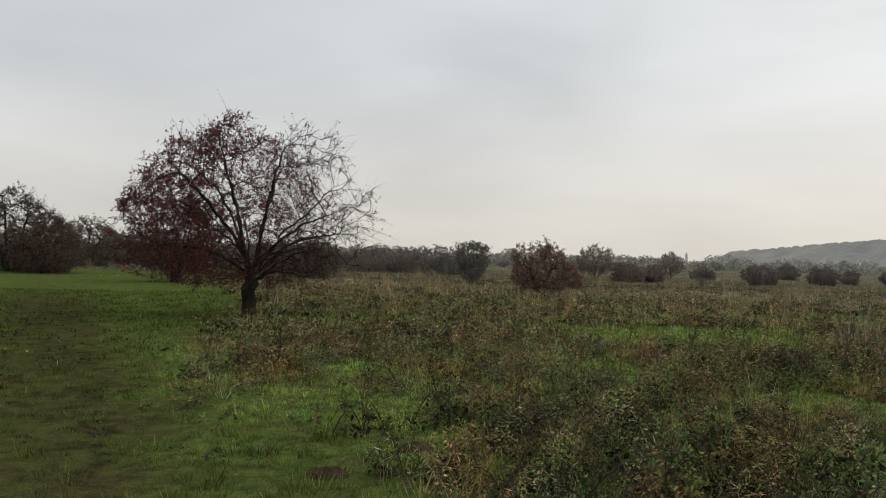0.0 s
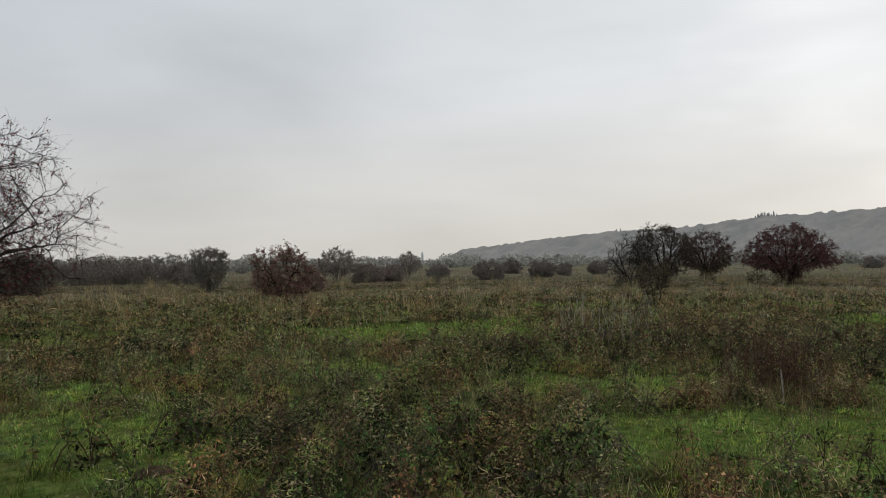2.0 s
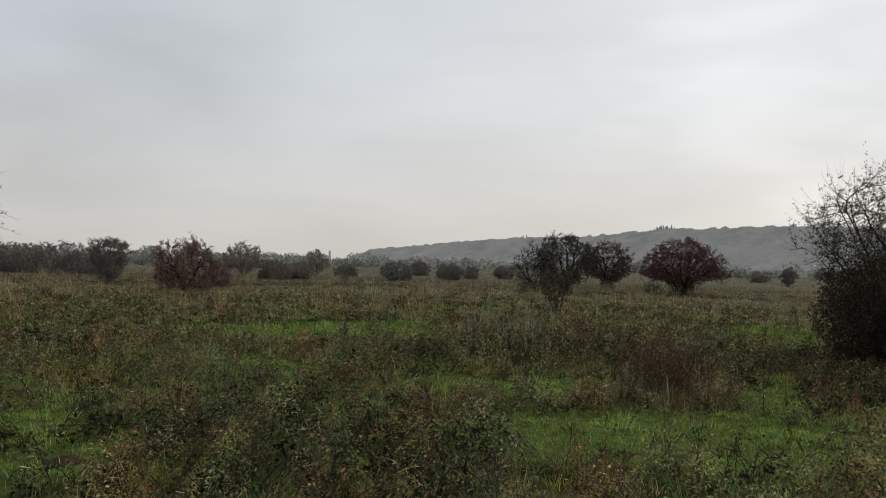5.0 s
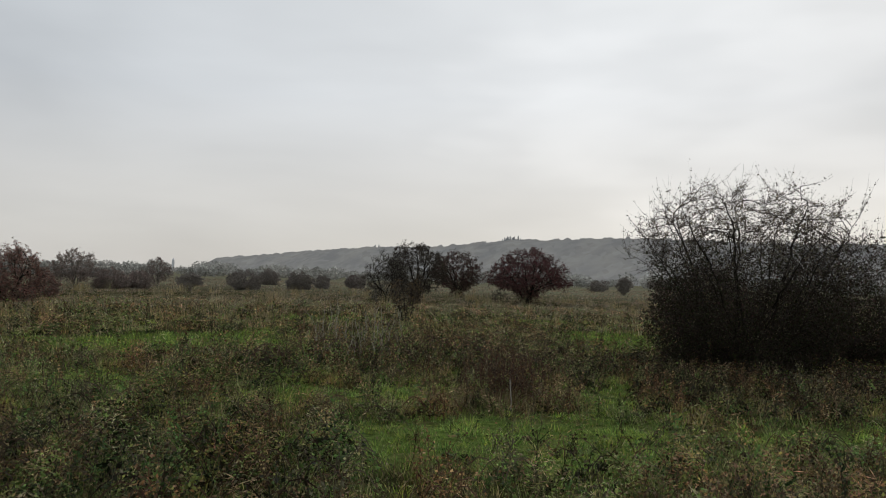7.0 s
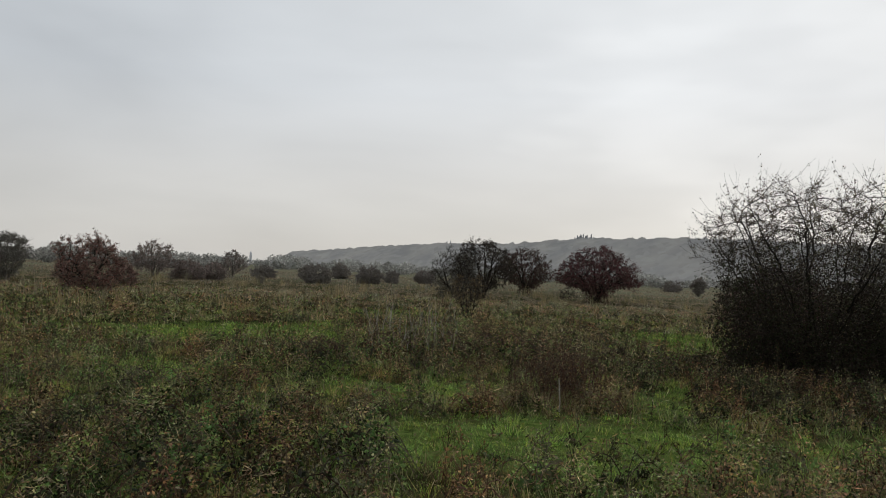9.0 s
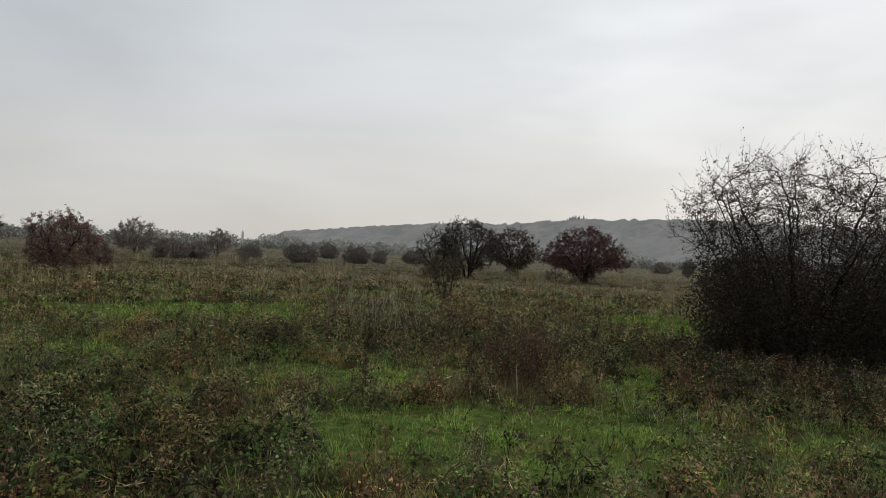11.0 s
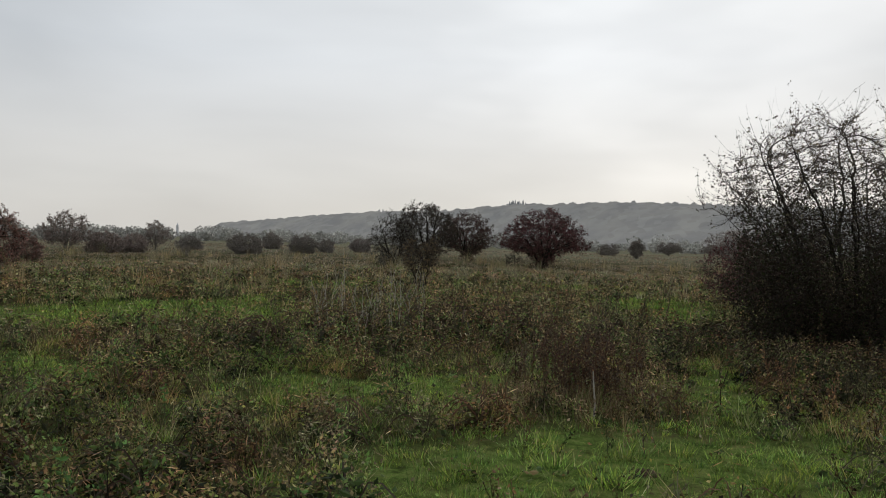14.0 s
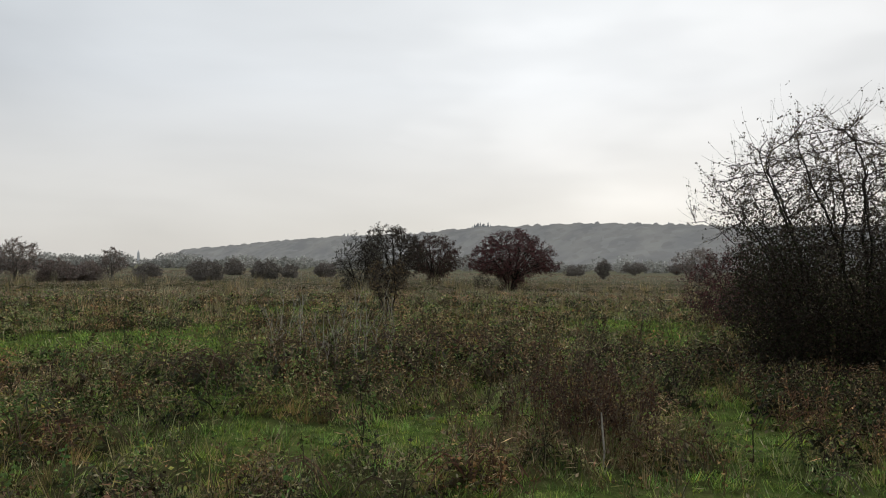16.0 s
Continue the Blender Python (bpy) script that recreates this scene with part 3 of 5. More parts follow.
# bushes and small hawthorns over the meadow: x, y, height, width, seed, colours, leaves, words
for bx, by, bh, bw, bs, bc, bl, words in (
    (-33.2, 47.5, 5.2, 6.6, 32, OLIVE, 5200, "tall half-bare thorn bush at the edge of the turf"),
    (-29.6, 45.6, 3.6, 4.8, 33, DARK_RED, 5600, "round dark reddish thorn bush at the edge of the turf"),
    (-38.4, 64.5, 4.2, 6.4, 34, BROWN, 4600, "brown thorn bush at the edge of the turf"),
    (-42.5, 78.0, 3.1, 5.8, 35, BROWN, 3200, "low brown thorn bush at the edge of the turf"),
    (-36.5, 74.0, 2.9, 5.6, 36, BROWN, 3200, "low brown thorn bush in rough grass"),
    (-15.6, 56.0, 2.9, 3.8, 37, OLIVE, 3200, "dark olive bush in rough grass"),
    (-20.6, 60.0, 2.5, 5.2, 38, DARK_RED, 3400, "dark reddish thorn bush in rough grass"),
    (-16.6, 78.0, 2.3, 6.0, 39, DARK_RED, 3000, "low reddish thorn bush in rough grass"),
    (-12.4, 80.0, 2.2, 5.4, 40, BROWN, 2800, "low brown thorn bush in rough grass"),
    (-23.6, 72.0, 2.6, 6.6, 41, BROWN, 3200, "wide low brown thorn bush in rough grass"),
    (-8.2, 77.0, 2.2, 4.2, 59, OLIVE, 2200, "low olive bush in rough grass"),
    (0.57, 42.8, 2.8, 3.3, 43, RUST, 3800, "round hawthorn with rusty red leaves in rough grass"),
    (2.35, 47.6, 1.4, 1.7, 44, RUST, 2000, "low brown bush beside a hawthorn"),
    (5.7, 72.6, 3.2, 3.9, 45, RUST, 1500, "thin-topped hawthorn in tan grass"),
    (8.6, 73.0, 1.8, 3.4, 46, RUST, 2000, "low brown bush beside a hawthorn"),
    (11.0, 74.0, 1.6, 2.6, 60, RUST, 1400, "low dark bush beside a hawthorn"),
    (14.9, 88.0, 2.9, 2.6, 47, RUST, 700, "small sparse hawthorn in tan grass"),
    (19.5, 94.0, 1.5, 3.0, 48, OLIVE, 1300, "small olive bush in tan grass"),
    (13.9, 67.4, 0.75, 0.6, 49, BROWN, 600, "very small dark bush in tan grass"),
    (21.4, 77.4, 1.9, 3.3, 50, BROWN, 2400, "dark round thorn bush in tan grass"),
    (34.4, 112.0, 2.3, 3.0, 51, BROWN, 1500, "brown thorn bush far out in the meadow"),
    (29.4, 84.0, 2.0, 2.9, 52, BROWN, 2200, "dark thorn bush with a bushy top in tan grass"),
    (35.0, 92.0, 1.5, 2.2, 53, BROWN, 1100, "small thorn bush in tan grass"),
    (41.6, 97.0, 1.9, 3.0, 54, DARK_RED, 1700, "reddish thorn bush far out in the meadow"),
    (80.0, 87.6, 2.6, 2.1, 55, BROWN, 1300, "small upright bush in pale grass"),
    (103.0, 120.0, 2.2, 4.2, 56, BROWN, 1000, "low bush far out in pale grass"),
    (137.0, 138.0, 3.0, 5.6, 57, BROWN, 1100, "wide bush far out in pale grass"),
    (75.9, 67.3, 4.0, 6.0, 74, RUST, 1400, "wide thin-topped hawthorn far out in pale grass"),
    (168.0, 153.0, 2.8, 4.6, 58, BROWN, 900, "bush far out in pale grass"),
):
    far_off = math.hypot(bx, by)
    # haze mixed into the leaf colours, stronger with distance and weaker on the left
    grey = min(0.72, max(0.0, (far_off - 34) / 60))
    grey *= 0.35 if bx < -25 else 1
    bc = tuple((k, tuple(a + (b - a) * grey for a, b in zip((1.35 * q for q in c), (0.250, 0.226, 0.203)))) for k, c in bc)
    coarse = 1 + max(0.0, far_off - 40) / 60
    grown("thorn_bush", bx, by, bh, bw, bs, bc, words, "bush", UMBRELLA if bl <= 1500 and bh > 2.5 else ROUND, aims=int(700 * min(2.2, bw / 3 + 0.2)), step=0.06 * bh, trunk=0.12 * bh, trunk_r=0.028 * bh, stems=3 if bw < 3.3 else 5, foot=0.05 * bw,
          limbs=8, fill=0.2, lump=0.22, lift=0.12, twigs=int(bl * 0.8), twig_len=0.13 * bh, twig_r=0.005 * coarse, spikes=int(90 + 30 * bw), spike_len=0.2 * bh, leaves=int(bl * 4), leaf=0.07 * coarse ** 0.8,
          leafy=lambda p: np.full(len(p), 0.55), core=int(bl * 1.6) if bl > 1500 else int(bl * 0.5), core_top=0.62, group="thorn bushes of the meadow", bark=HAZED_TWIG if far_off > 46 and bx > -25 else None)

# hawthorn with a clear trunk beyond the path
grown("hawthorn_tree", -18.2, 39.2, 4.5, 5.4, 31, DULL_RED, "hawthorn with dark red berries and a short trunk on green turf", "tree", DOME, aims=1700, step=0.17, trunk=0.8, trunk_r=0.17, stems=2, foot=0.1,
      limbs=14, fill=0.2, lump=0.12, twigs=2600, twig_len=0.42, twig_r=0.006, droop=-0.06, spikes=110, spike_len=0.6, leaves=16000, leaf=0.075, group="hawthorns", core=4000, core_top=0.5)

# pollarded sallow with a brushy top
grown("sallow_bush", -3.65, 50.2, 2.8, 2.5, 42, GREY, "grey-green brushy sallow narrowing to its foot", "bush", BRUSH, aims=900, step=0.13, trunk=0.4, trunk_r=0.08, stems=5, foot=0.15, limbs=10, fill=0.15, lump=0.06,
      lift=0.35, twigs=2600, twig_len=0.42, twig_r=0.007, sprout=20, droop=0.12, spikes=260, spike_len=0.45, leaves=6000, leaf=0.075, bark=HAZED_TWIG)

# group of three hawthorns in the middle of the meadow
grown("hawthorn_tree", 26.0, 49.9, 4.35, 5.2, 61, OLIVE, "dark hawthorn with olive and brown leaves in a group", "tree", UMBRELLA, aims=2200, step=0.16, trunk=0.55, trunk_r=0.14, stems=3, foot=0.2, limbs=14,
      fill=0.15, lump=0.11, twigs=3200, twig_len=0.42, twig_r=0.006, spikes=260, spike_len=0.6, leaves=19000, leaf=0.07, group="hawthorns", core=4500, core_top=0.6)
grown("hawthorn_tree", 23.4, 49.0, 3.5, 3.6, 62, GREY, "grey twiggy hawthorn with few leaves in a group", "tree", ROUND, aims=1100, step=0.15, trunk=0.4, trunk_r=0.08, stems=4, foot=0.2, limbs=10,
      fill=0.2, lump=0.14, twigs=2200, twig_len=0.42, twig_r=0.006, spikes=110, spike_len=0.45, leaves=6500, leaf=0.07, group="hawthorns")
grown("hawthorn_tree", 37.3, 63.3, 4.4, 5.6, 63, DARK_RED, "dark reddish hawthorn with a short trunk in a group", "tree", UMBRELLA, aims=1600, step=0.17, trunk=0.6, trunk_r=0.15, stems=2, foot=0.15, limbs=12,
      fill=0.2, lump=0.11, twigs=2400, twig_len=0.45, twig_r=0.007, spikes=120, spike_len=0.5, leaves=17000, leaf=0.09, group="hawthorns", core=5000, core_top=0.6)
grown("hawthorn_tree", 35.2, 48.9, 4.3, 6.7, 64, DULL_RED, "broad hawthorn with a flat dark red crown", "tree", SKIRT, aims=2600, step=0.16, trunk=0.6, trunk_r=0.2, stems=3, foot=0.2, limbs=16,
      fill=0.2, lump=0.10, twigs=3600, twig_len=0.42, twig_r=0.006, spikes=190, spike_len=0.45, leaves=30000, leaf=0.08, group="hawthorns", core=9000, core_top=0.6, core_colours=DARK_RED)
grown("thorn_bush", 32.6, 49.0, 1.2, 1.6, 65, BROWN, "low twiggy bush beside the broad hawthorn", "bush", ROUND, aims=120, step=0.1, trunk=0.2, trunk_r=0.02, stems=4, foot=0.15, limbs=6,
      twigs=500, twig_len=0.28, twig_r=0.005, spikes=40, spike_len=0.3, leaves=700, leaf=0.06, group="thorn bushes of the meadow")
# leggy dog rose in front of them
grown("dog_rose", 12.5, 24.6, 1.8, 1.35, 66, BROWN + ((2, (0.190, 0.130, 0.060)),), "leggy dog rose with bare stems and withered yellow-brown leaves", "bush", BRUSH, aims=240, step=0.1, trunk=0.35, trunk_r=0.022,
      stems=6, foot=0.14, limbs=8, lift=0.2, twigs=1100, twig_len=0.28, twig_r=0.003, spikes=50, spike_len=0.3, leaves=4200, leaf=0.042)

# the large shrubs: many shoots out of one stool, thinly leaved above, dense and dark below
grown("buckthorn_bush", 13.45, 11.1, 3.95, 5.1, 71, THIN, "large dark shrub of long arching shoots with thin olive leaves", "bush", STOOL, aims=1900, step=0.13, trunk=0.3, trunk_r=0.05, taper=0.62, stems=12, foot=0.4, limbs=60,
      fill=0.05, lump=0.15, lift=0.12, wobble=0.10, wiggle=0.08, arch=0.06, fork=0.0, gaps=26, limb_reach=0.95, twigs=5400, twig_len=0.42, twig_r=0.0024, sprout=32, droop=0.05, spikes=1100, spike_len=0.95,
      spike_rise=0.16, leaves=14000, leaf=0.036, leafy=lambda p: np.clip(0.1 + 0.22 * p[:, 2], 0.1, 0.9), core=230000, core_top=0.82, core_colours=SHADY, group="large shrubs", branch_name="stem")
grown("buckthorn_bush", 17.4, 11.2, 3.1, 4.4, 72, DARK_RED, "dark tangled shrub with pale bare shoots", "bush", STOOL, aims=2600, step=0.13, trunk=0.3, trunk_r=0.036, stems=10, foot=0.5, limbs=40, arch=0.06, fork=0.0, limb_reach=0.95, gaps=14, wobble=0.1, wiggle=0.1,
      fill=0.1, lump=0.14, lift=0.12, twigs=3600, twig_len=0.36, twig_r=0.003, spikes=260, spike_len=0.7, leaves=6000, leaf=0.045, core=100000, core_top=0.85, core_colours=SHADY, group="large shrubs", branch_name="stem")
grown("thorn_bush", 19.4, 17.6, 2.35, 3.6, 73, DULL_RED, "brown-leaved thorn bush behind a large shrub", "bush", ROUND, aims=1500, step=0.11, trunk=0.2, trunk_r=0.04, stems=8, foot=0.4, limbs=14,
      fill=0.1, lump=0.12, twigs=3200, twig_len=0.3, twig_r=0.003, spikes=140, spike_len=0.35, leaves=9000, leaf=0.05, core=12000, core_top=0.8, core_colours=DARK_RED, group="large shrubs", branch_name="stem")


# ---- hill, far woods, tower ----
# direction in degrees from +y, elevation of the skyline, distance of the crest
RIDGE = ((8.5, -0.10, 1700), (10.4, 0.0, 1600), (11.9, 0.15, 1500), (13.4, 1.00, 1420), (14.6, 1.10, 1380), (16.2, 1.26, 1340), (20.0, 1.70, 1250), (24.8, 2.16, 1150),
         (29.2, 2.34, 1080), (34.3, 2.92, 1000), (38.2, 3.05, 950), (42.1, 3.26, 900), (47.5, 3.13, 850), (50.1, 3.0, 830), (56.0, 3.0, 800), (66.0, 2.9, 780), (84.0, 2.4, 780))


def ridge_at(az):
    r = np.array(RIDGE)
    return np.interp(az, r[:, 0], r[:, 1]), np.interp(az, r[:, 0], r[:, 2])


def slope_at(az, s):
    """A place on the hill's canopy: s is 0 at the foot, 1 on the crest, more behind it."""
    el, d = ridge_at(az)
    crest = np.maximum(d * np.tan(np.radians(el)) + 1.2, 0.3)
    rise = np.clip(s, 0, 1)
    z = GROUND_Z + crest * (3 * rise ** 2 - 2 * rise ** 3) - np.where(s > 1, (s - 1) * 20, 0)
    rad = d - 150 + 150 * s
    a = np.radians(az)
    return np.stack([rad * np.sin(a), rad * np.cos(a), z - 0.05], -1)


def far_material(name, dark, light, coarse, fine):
    """Bare woods far off: mist is painted in as pale colour, and one fixed normal gives the whole canopy a mean slope.
    """
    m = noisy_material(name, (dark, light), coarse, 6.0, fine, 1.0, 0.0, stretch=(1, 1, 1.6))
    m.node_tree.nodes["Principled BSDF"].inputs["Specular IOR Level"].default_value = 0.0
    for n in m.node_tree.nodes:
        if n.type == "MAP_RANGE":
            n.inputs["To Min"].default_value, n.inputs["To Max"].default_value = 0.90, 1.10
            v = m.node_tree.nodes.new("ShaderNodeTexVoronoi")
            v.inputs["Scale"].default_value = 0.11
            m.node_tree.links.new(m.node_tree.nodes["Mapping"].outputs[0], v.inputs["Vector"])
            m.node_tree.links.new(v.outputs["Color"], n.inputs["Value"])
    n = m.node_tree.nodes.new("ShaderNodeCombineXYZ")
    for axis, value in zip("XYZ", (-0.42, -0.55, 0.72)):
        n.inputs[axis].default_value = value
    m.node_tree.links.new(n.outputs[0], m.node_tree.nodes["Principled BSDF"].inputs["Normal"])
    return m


# pale greys of the woods and conifers, with the mist before them painted in
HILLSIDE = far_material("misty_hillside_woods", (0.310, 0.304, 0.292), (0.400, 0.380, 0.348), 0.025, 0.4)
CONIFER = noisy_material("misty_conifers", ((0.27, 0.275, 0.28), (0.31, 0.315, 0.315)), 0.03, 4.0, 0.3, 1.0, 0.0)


def hill():
    A, S = np.meshgrid(np.linspace(8.6, 84, 1700), np.r_[-0.02, np.linspace(0, 0.9, 16), np.linspace(0.92, 1.0, 5), 1.15, 2.0])
    v = slope_at(A, S)
    # rounded crowns along the skyline
    rng = np.random.default_rng(51)
    arc = np.radians(A) * 1000
    centre = np.cumsum(rng.uniform(3, 10, 230)) + np.radians(9) * 1000
    half, tall = rng.uniform(3.5, 8.5, 230), rng.uniform(1.2, 4.2, 230)
    top = np.zeros(A.shape[1])
    for c, r, h in zip(centre, half, tall):
        top = np.maximum(top, h * np.sqrt(np.clip(1 - ((arc[0] - c) / r) ** 2, 0, 1)))
    top += 0.35 * rng.normal(size=len(top))
    v[..., 2] += (top - 2.2)[None] * np.clip((S - 0.9) / 0.08, 0, 1) * np.clip((A - 10) / 5, 0.1, 1)
    v = v.reshape(-1, 3)
    i = np.arange(len(v)).reshape(A.shape)
    q = np.stack([i[:-1, :-1], i[:-1, 1:], i[1:, 1:], i[1:, :-1]], -1).reshape(-1, 4)
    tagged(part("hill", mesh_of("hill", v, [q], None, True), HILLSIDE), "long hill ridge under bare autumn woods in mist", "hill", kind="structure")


def woods():
    rng = np.random.default_rng(5)
    # dark conifers on the skyline
    c = np.r_[rng.normal(34.4, 0.4, 16), rng.normal(47.6, 0.1, 3), rng.normal(24.6, 0.25, 3)]
    pc = slope_at(c, np.full(len(c), 0.99)) - np.array([0, 0, 5.5])
    V, F = [], []
    for j, q in enumerate(pc):
        hh = rng.uniform(7, 12)
        tiers = np.array([[2.4, 0.15], [0.9, 0.45], [1.7, 0.45], [0.6, 0.75], [1.0, 0.75], [0.05, 1.0]])
        P = np.stack([np.zeros(6), np.zeros(6), tiers[:, 1] * hh], 1)[None]
        a = np.arange(7) * 2 * np.pi / 7
        ring = np.stack([np.cos(a), np.sin(a), 0 * a], 1)
        vv = (P[0][:, None] + ring[None] * tiers[:, 0, None, None] * rng.uniform(0.8, 1.2, (6, 7, 1))).reshape(-1, 3) + q
        i = np.arange(42).reshape(6, 7)
        qq = np.stack([i[:-1], np.roll(i, -1, 1)[:-1], np.roll(i, -1, 1)[1:], i[1:]], -1).reshape(-1, 4)
        F.append(qq + 42 * j)
        V.append(vv)
    V = np.concatenate(V)
    me = mesh_of("hilltop_conifers", V, [np.concatenate(F)], np.full(V.shape, 0.12) * np.array([0.95, 1.0, 1.05]))
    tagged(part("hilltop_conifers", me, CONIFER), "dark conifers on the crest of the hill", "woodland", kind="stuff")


def hedgerow(name, seed, n, az, dist, tall, colours, leaf, label):
    """A far row of bare thorns and saplings: loose crowns of many small sprays, of uneven height."""
    rng = np.random.default_rng(seed)
    a, d = np.sort(rng.uniform(*az, n)), rng.uniform(*dist, n)
    h = rng.uniform(*tall, n) * (0.75 + 0.5 * np.clip(0.5 + wander(a, 0 * a, 3.0, seed), 0, 1))
    r = h * rng.uniform(0.45, 0.95, n)
    per = 220
    i = np.repeat(np.arange(n), per)
    q = unit(rng.normal(size=(n * per, 3))) * (rng.uniform(0.1, 1, n * per) ** 0.45)[:, None]
    ang = np.radians(a[i])
    pos = np.stack([d[i] * np.sin(ang) + q[:, 0] * r[i], d[i] * np.cos(ang) + q[:, 1] * r[i], GROUND_Z + h[i] * (0.48 + 0.52 * q[:, 2])], 1)
    v, f, c = leaf_cloud(rng, pos, leaf, colours)
    c = c * np.repeat(np.repeat(rng.uniform(0.85, 1.15, n), per), 4)[:, None]
    tagged(part(name, mesh_of(name, v, [f], c), LEAF), label, "hedge", kind="stuff")


def hedges():
    # leaf colours with the distance haze put in: least in brown, most in misty
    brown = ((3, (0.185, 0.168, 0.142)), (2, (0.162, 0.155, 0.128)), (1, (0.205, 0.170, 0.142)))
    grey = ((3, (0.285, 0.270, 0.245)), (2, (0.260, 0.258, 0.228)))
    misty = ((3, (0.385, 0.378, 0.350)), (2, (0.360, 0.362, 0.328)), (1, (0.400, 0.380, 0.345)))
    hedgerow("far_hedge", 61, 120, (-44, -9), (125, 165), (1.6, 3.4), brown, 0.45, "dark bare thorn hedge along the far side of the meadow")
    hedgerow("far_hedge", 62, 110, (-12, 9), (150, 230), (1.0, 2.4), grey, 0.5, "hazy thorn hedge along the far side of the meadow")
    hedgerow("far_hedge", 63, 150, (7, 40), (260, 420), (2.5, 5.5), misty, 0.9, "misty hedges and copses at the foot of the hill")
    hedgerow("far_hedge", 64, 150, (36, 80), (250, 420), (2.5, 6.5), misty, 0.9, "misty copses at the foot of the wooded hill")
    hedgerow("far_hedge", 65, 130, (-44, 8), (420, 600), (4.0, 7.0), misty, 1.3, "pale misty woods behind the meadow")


hill()
woods()
hedges()
# far trees' leaf colours, lightened to include the haze
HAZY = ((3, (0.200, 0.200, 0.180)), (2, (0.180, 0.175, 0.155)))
far = np.random.default_rng(8)
for az, dist, size in ((-8.9, 250, 5.0), (-8.2, 262, 5.4), (-7.6, 255, 4.6), (-6.9, 258, 6.2), (-6.4, 250, 5.6), (-10.6, 240, 3.6), (-11.8, 250, 3.4), (-13.2, 235, 3.8), (-14.6, 245, 4.2), (-16.0, 240, 3.4),
                       (-4.6, 255, 3.4), (-3.2, 260, 2.8), (-1.6, 270, 2.6), (0.4, 280, 2.8), (2.4, 270, 3.0), (7.6, 290, 3.2), (-18, 230, 4.0), (-20.5, 240, 4.2), (-23, 230, 4.0), (8.6, 300, 2.8)):
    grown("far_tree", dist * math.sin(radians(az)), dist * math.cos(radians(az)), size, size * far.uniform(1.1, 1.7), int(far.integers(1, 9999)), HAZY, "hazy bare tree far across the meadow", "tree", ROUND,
          aims=160, step=0.1 * size, trunk=0.15 * size, trunk_r=0.1, stems=2, foot=0.2, limbs=4, twigs=400, twig_len=0.15 * size, twig_r=0.025, spikes=60, spike_len=0.15 * size, leaves=1500, leaf=0.26, core=500, group="far trees", bark=HAZED_TWIG)


def church_tower(x, y, h, w):
    """A far slender tower with a belfry stage and a pointed roof."""
    thing = new("church_tower")
    thing.location = (x, y, GROUND_Z - 0.1)

    def prism(stages, n):
        a = np.arange(n) * 2 * np.pi / n + np.pi / n
        v = np.concatenate([np.stack([np.cos(a) * r, np.sin(a) * r, 0 * a + z], 1) for r, z in stages])
        i = np.arange(len(v)).reshape(len(stages), n)
        return v, np.stack([i[:-1], np.roll(i, -1, 1)[:-1], np.roll(i, -1, 1)[1:], i[1:]], -1).reshape(-1, 4)

    v, q = prism(((w * 0.62, 0), (w * 0.62, h * 0.34), (w * 0.54, h * 0.36), (w * 0.54, h * 0.62), (w * 0.6, h * 0.63), (w * 0.6, h * 0.66)), 4)
    part("tower_body", mesh_of("tower_body", v, [q]), STONE, thing)
    v, q = prism(((w * 0.42, h * 0.66), (w * 0.40, h * 0.80), (w * 0.46, h * 0.81), (w * 0.22, h * 0.88), (w * 0.02, h)), 8)
    part("spire", mesh_of("spire", v, [q]), STONE, thing)
    tagged(thing, "slender pale stone church tower far off in the mist", "tower")


church_tower(2400 * math.sin(radians(10.5)), 2400 * math.cos(radians(10.5)), 38, 8)


# ---- meadow plants ----
def joined(pieces):
    """Joins (verts, faces, tints) pieces, all of triangles."""
    V, F, C, n = [], [], [], 0
    for v, f, c in pieces:
        f = np.asarray(f)
        if f.shape[1] == 4:
            f = np.concatenate([f[:, [0, 1, 2]], f[:, [0, 2, 3]]])
        V.append(v)
        F.append(f + n)
        C.append(np.broadcast_to(np.asarray(c, float), v.shape))
        n += len(v)
    return np.concatenate(V), np.concatenate(F), np.concatenate(C)


def blades(rng, n, h, spread, width, colours, base=0.03, droop=0.5, simple=False):
    """n bent grass blades from one root."""
    a = rng.uniform(0, 6.28, n)
    hh = h * rng.uniform(0.45, 1.1, n)
    o = np.stack([np.cos(a), np.sin(a), 0 * a], 1)
    side = np.stack([-np.sin(a), np.cos(a), 0 * a], 1) * width / 2
    root = o * (base * rng.uniform(0, 1, n))[:, None] + rng.normal(size=(n, 3)) * [base * 0.4, base * 0.4, 0]
    out = spread * rng.uniform(0.2, 1, n) * hh
    mid = root + o * (out * 0.4)[:, None] + np.array([0, 0, 1]) * (hh * 0.62)[:, None]
    tip = root + o * out[:, None] + np.array([0, 0, 1]) * (hh * (1 - droop * rng.uniform(0, 0.6, n)))[:, None]
    if simple:
        v = np.stack([root - side, root + side, tip], 1).reshape(-1, 3)
        return v, np.arange(n * 3).reshape(n, 3), np.repeat(pick(rng, colours, n), 3, 0)
    v = np.stack([root - side, root + side, mid + side * 0.8, mid - side * 0.8, tip], 1).reshape(-1, 3)
    i = np.arange(n)[:, None] * 5
    f = np.concatenate([i + [0, 1, 2], i + [0, 2, 3], i + [3, 2, 4]])
    return v, f, np.repeat(pick(rng, colours, n), 5, 0)


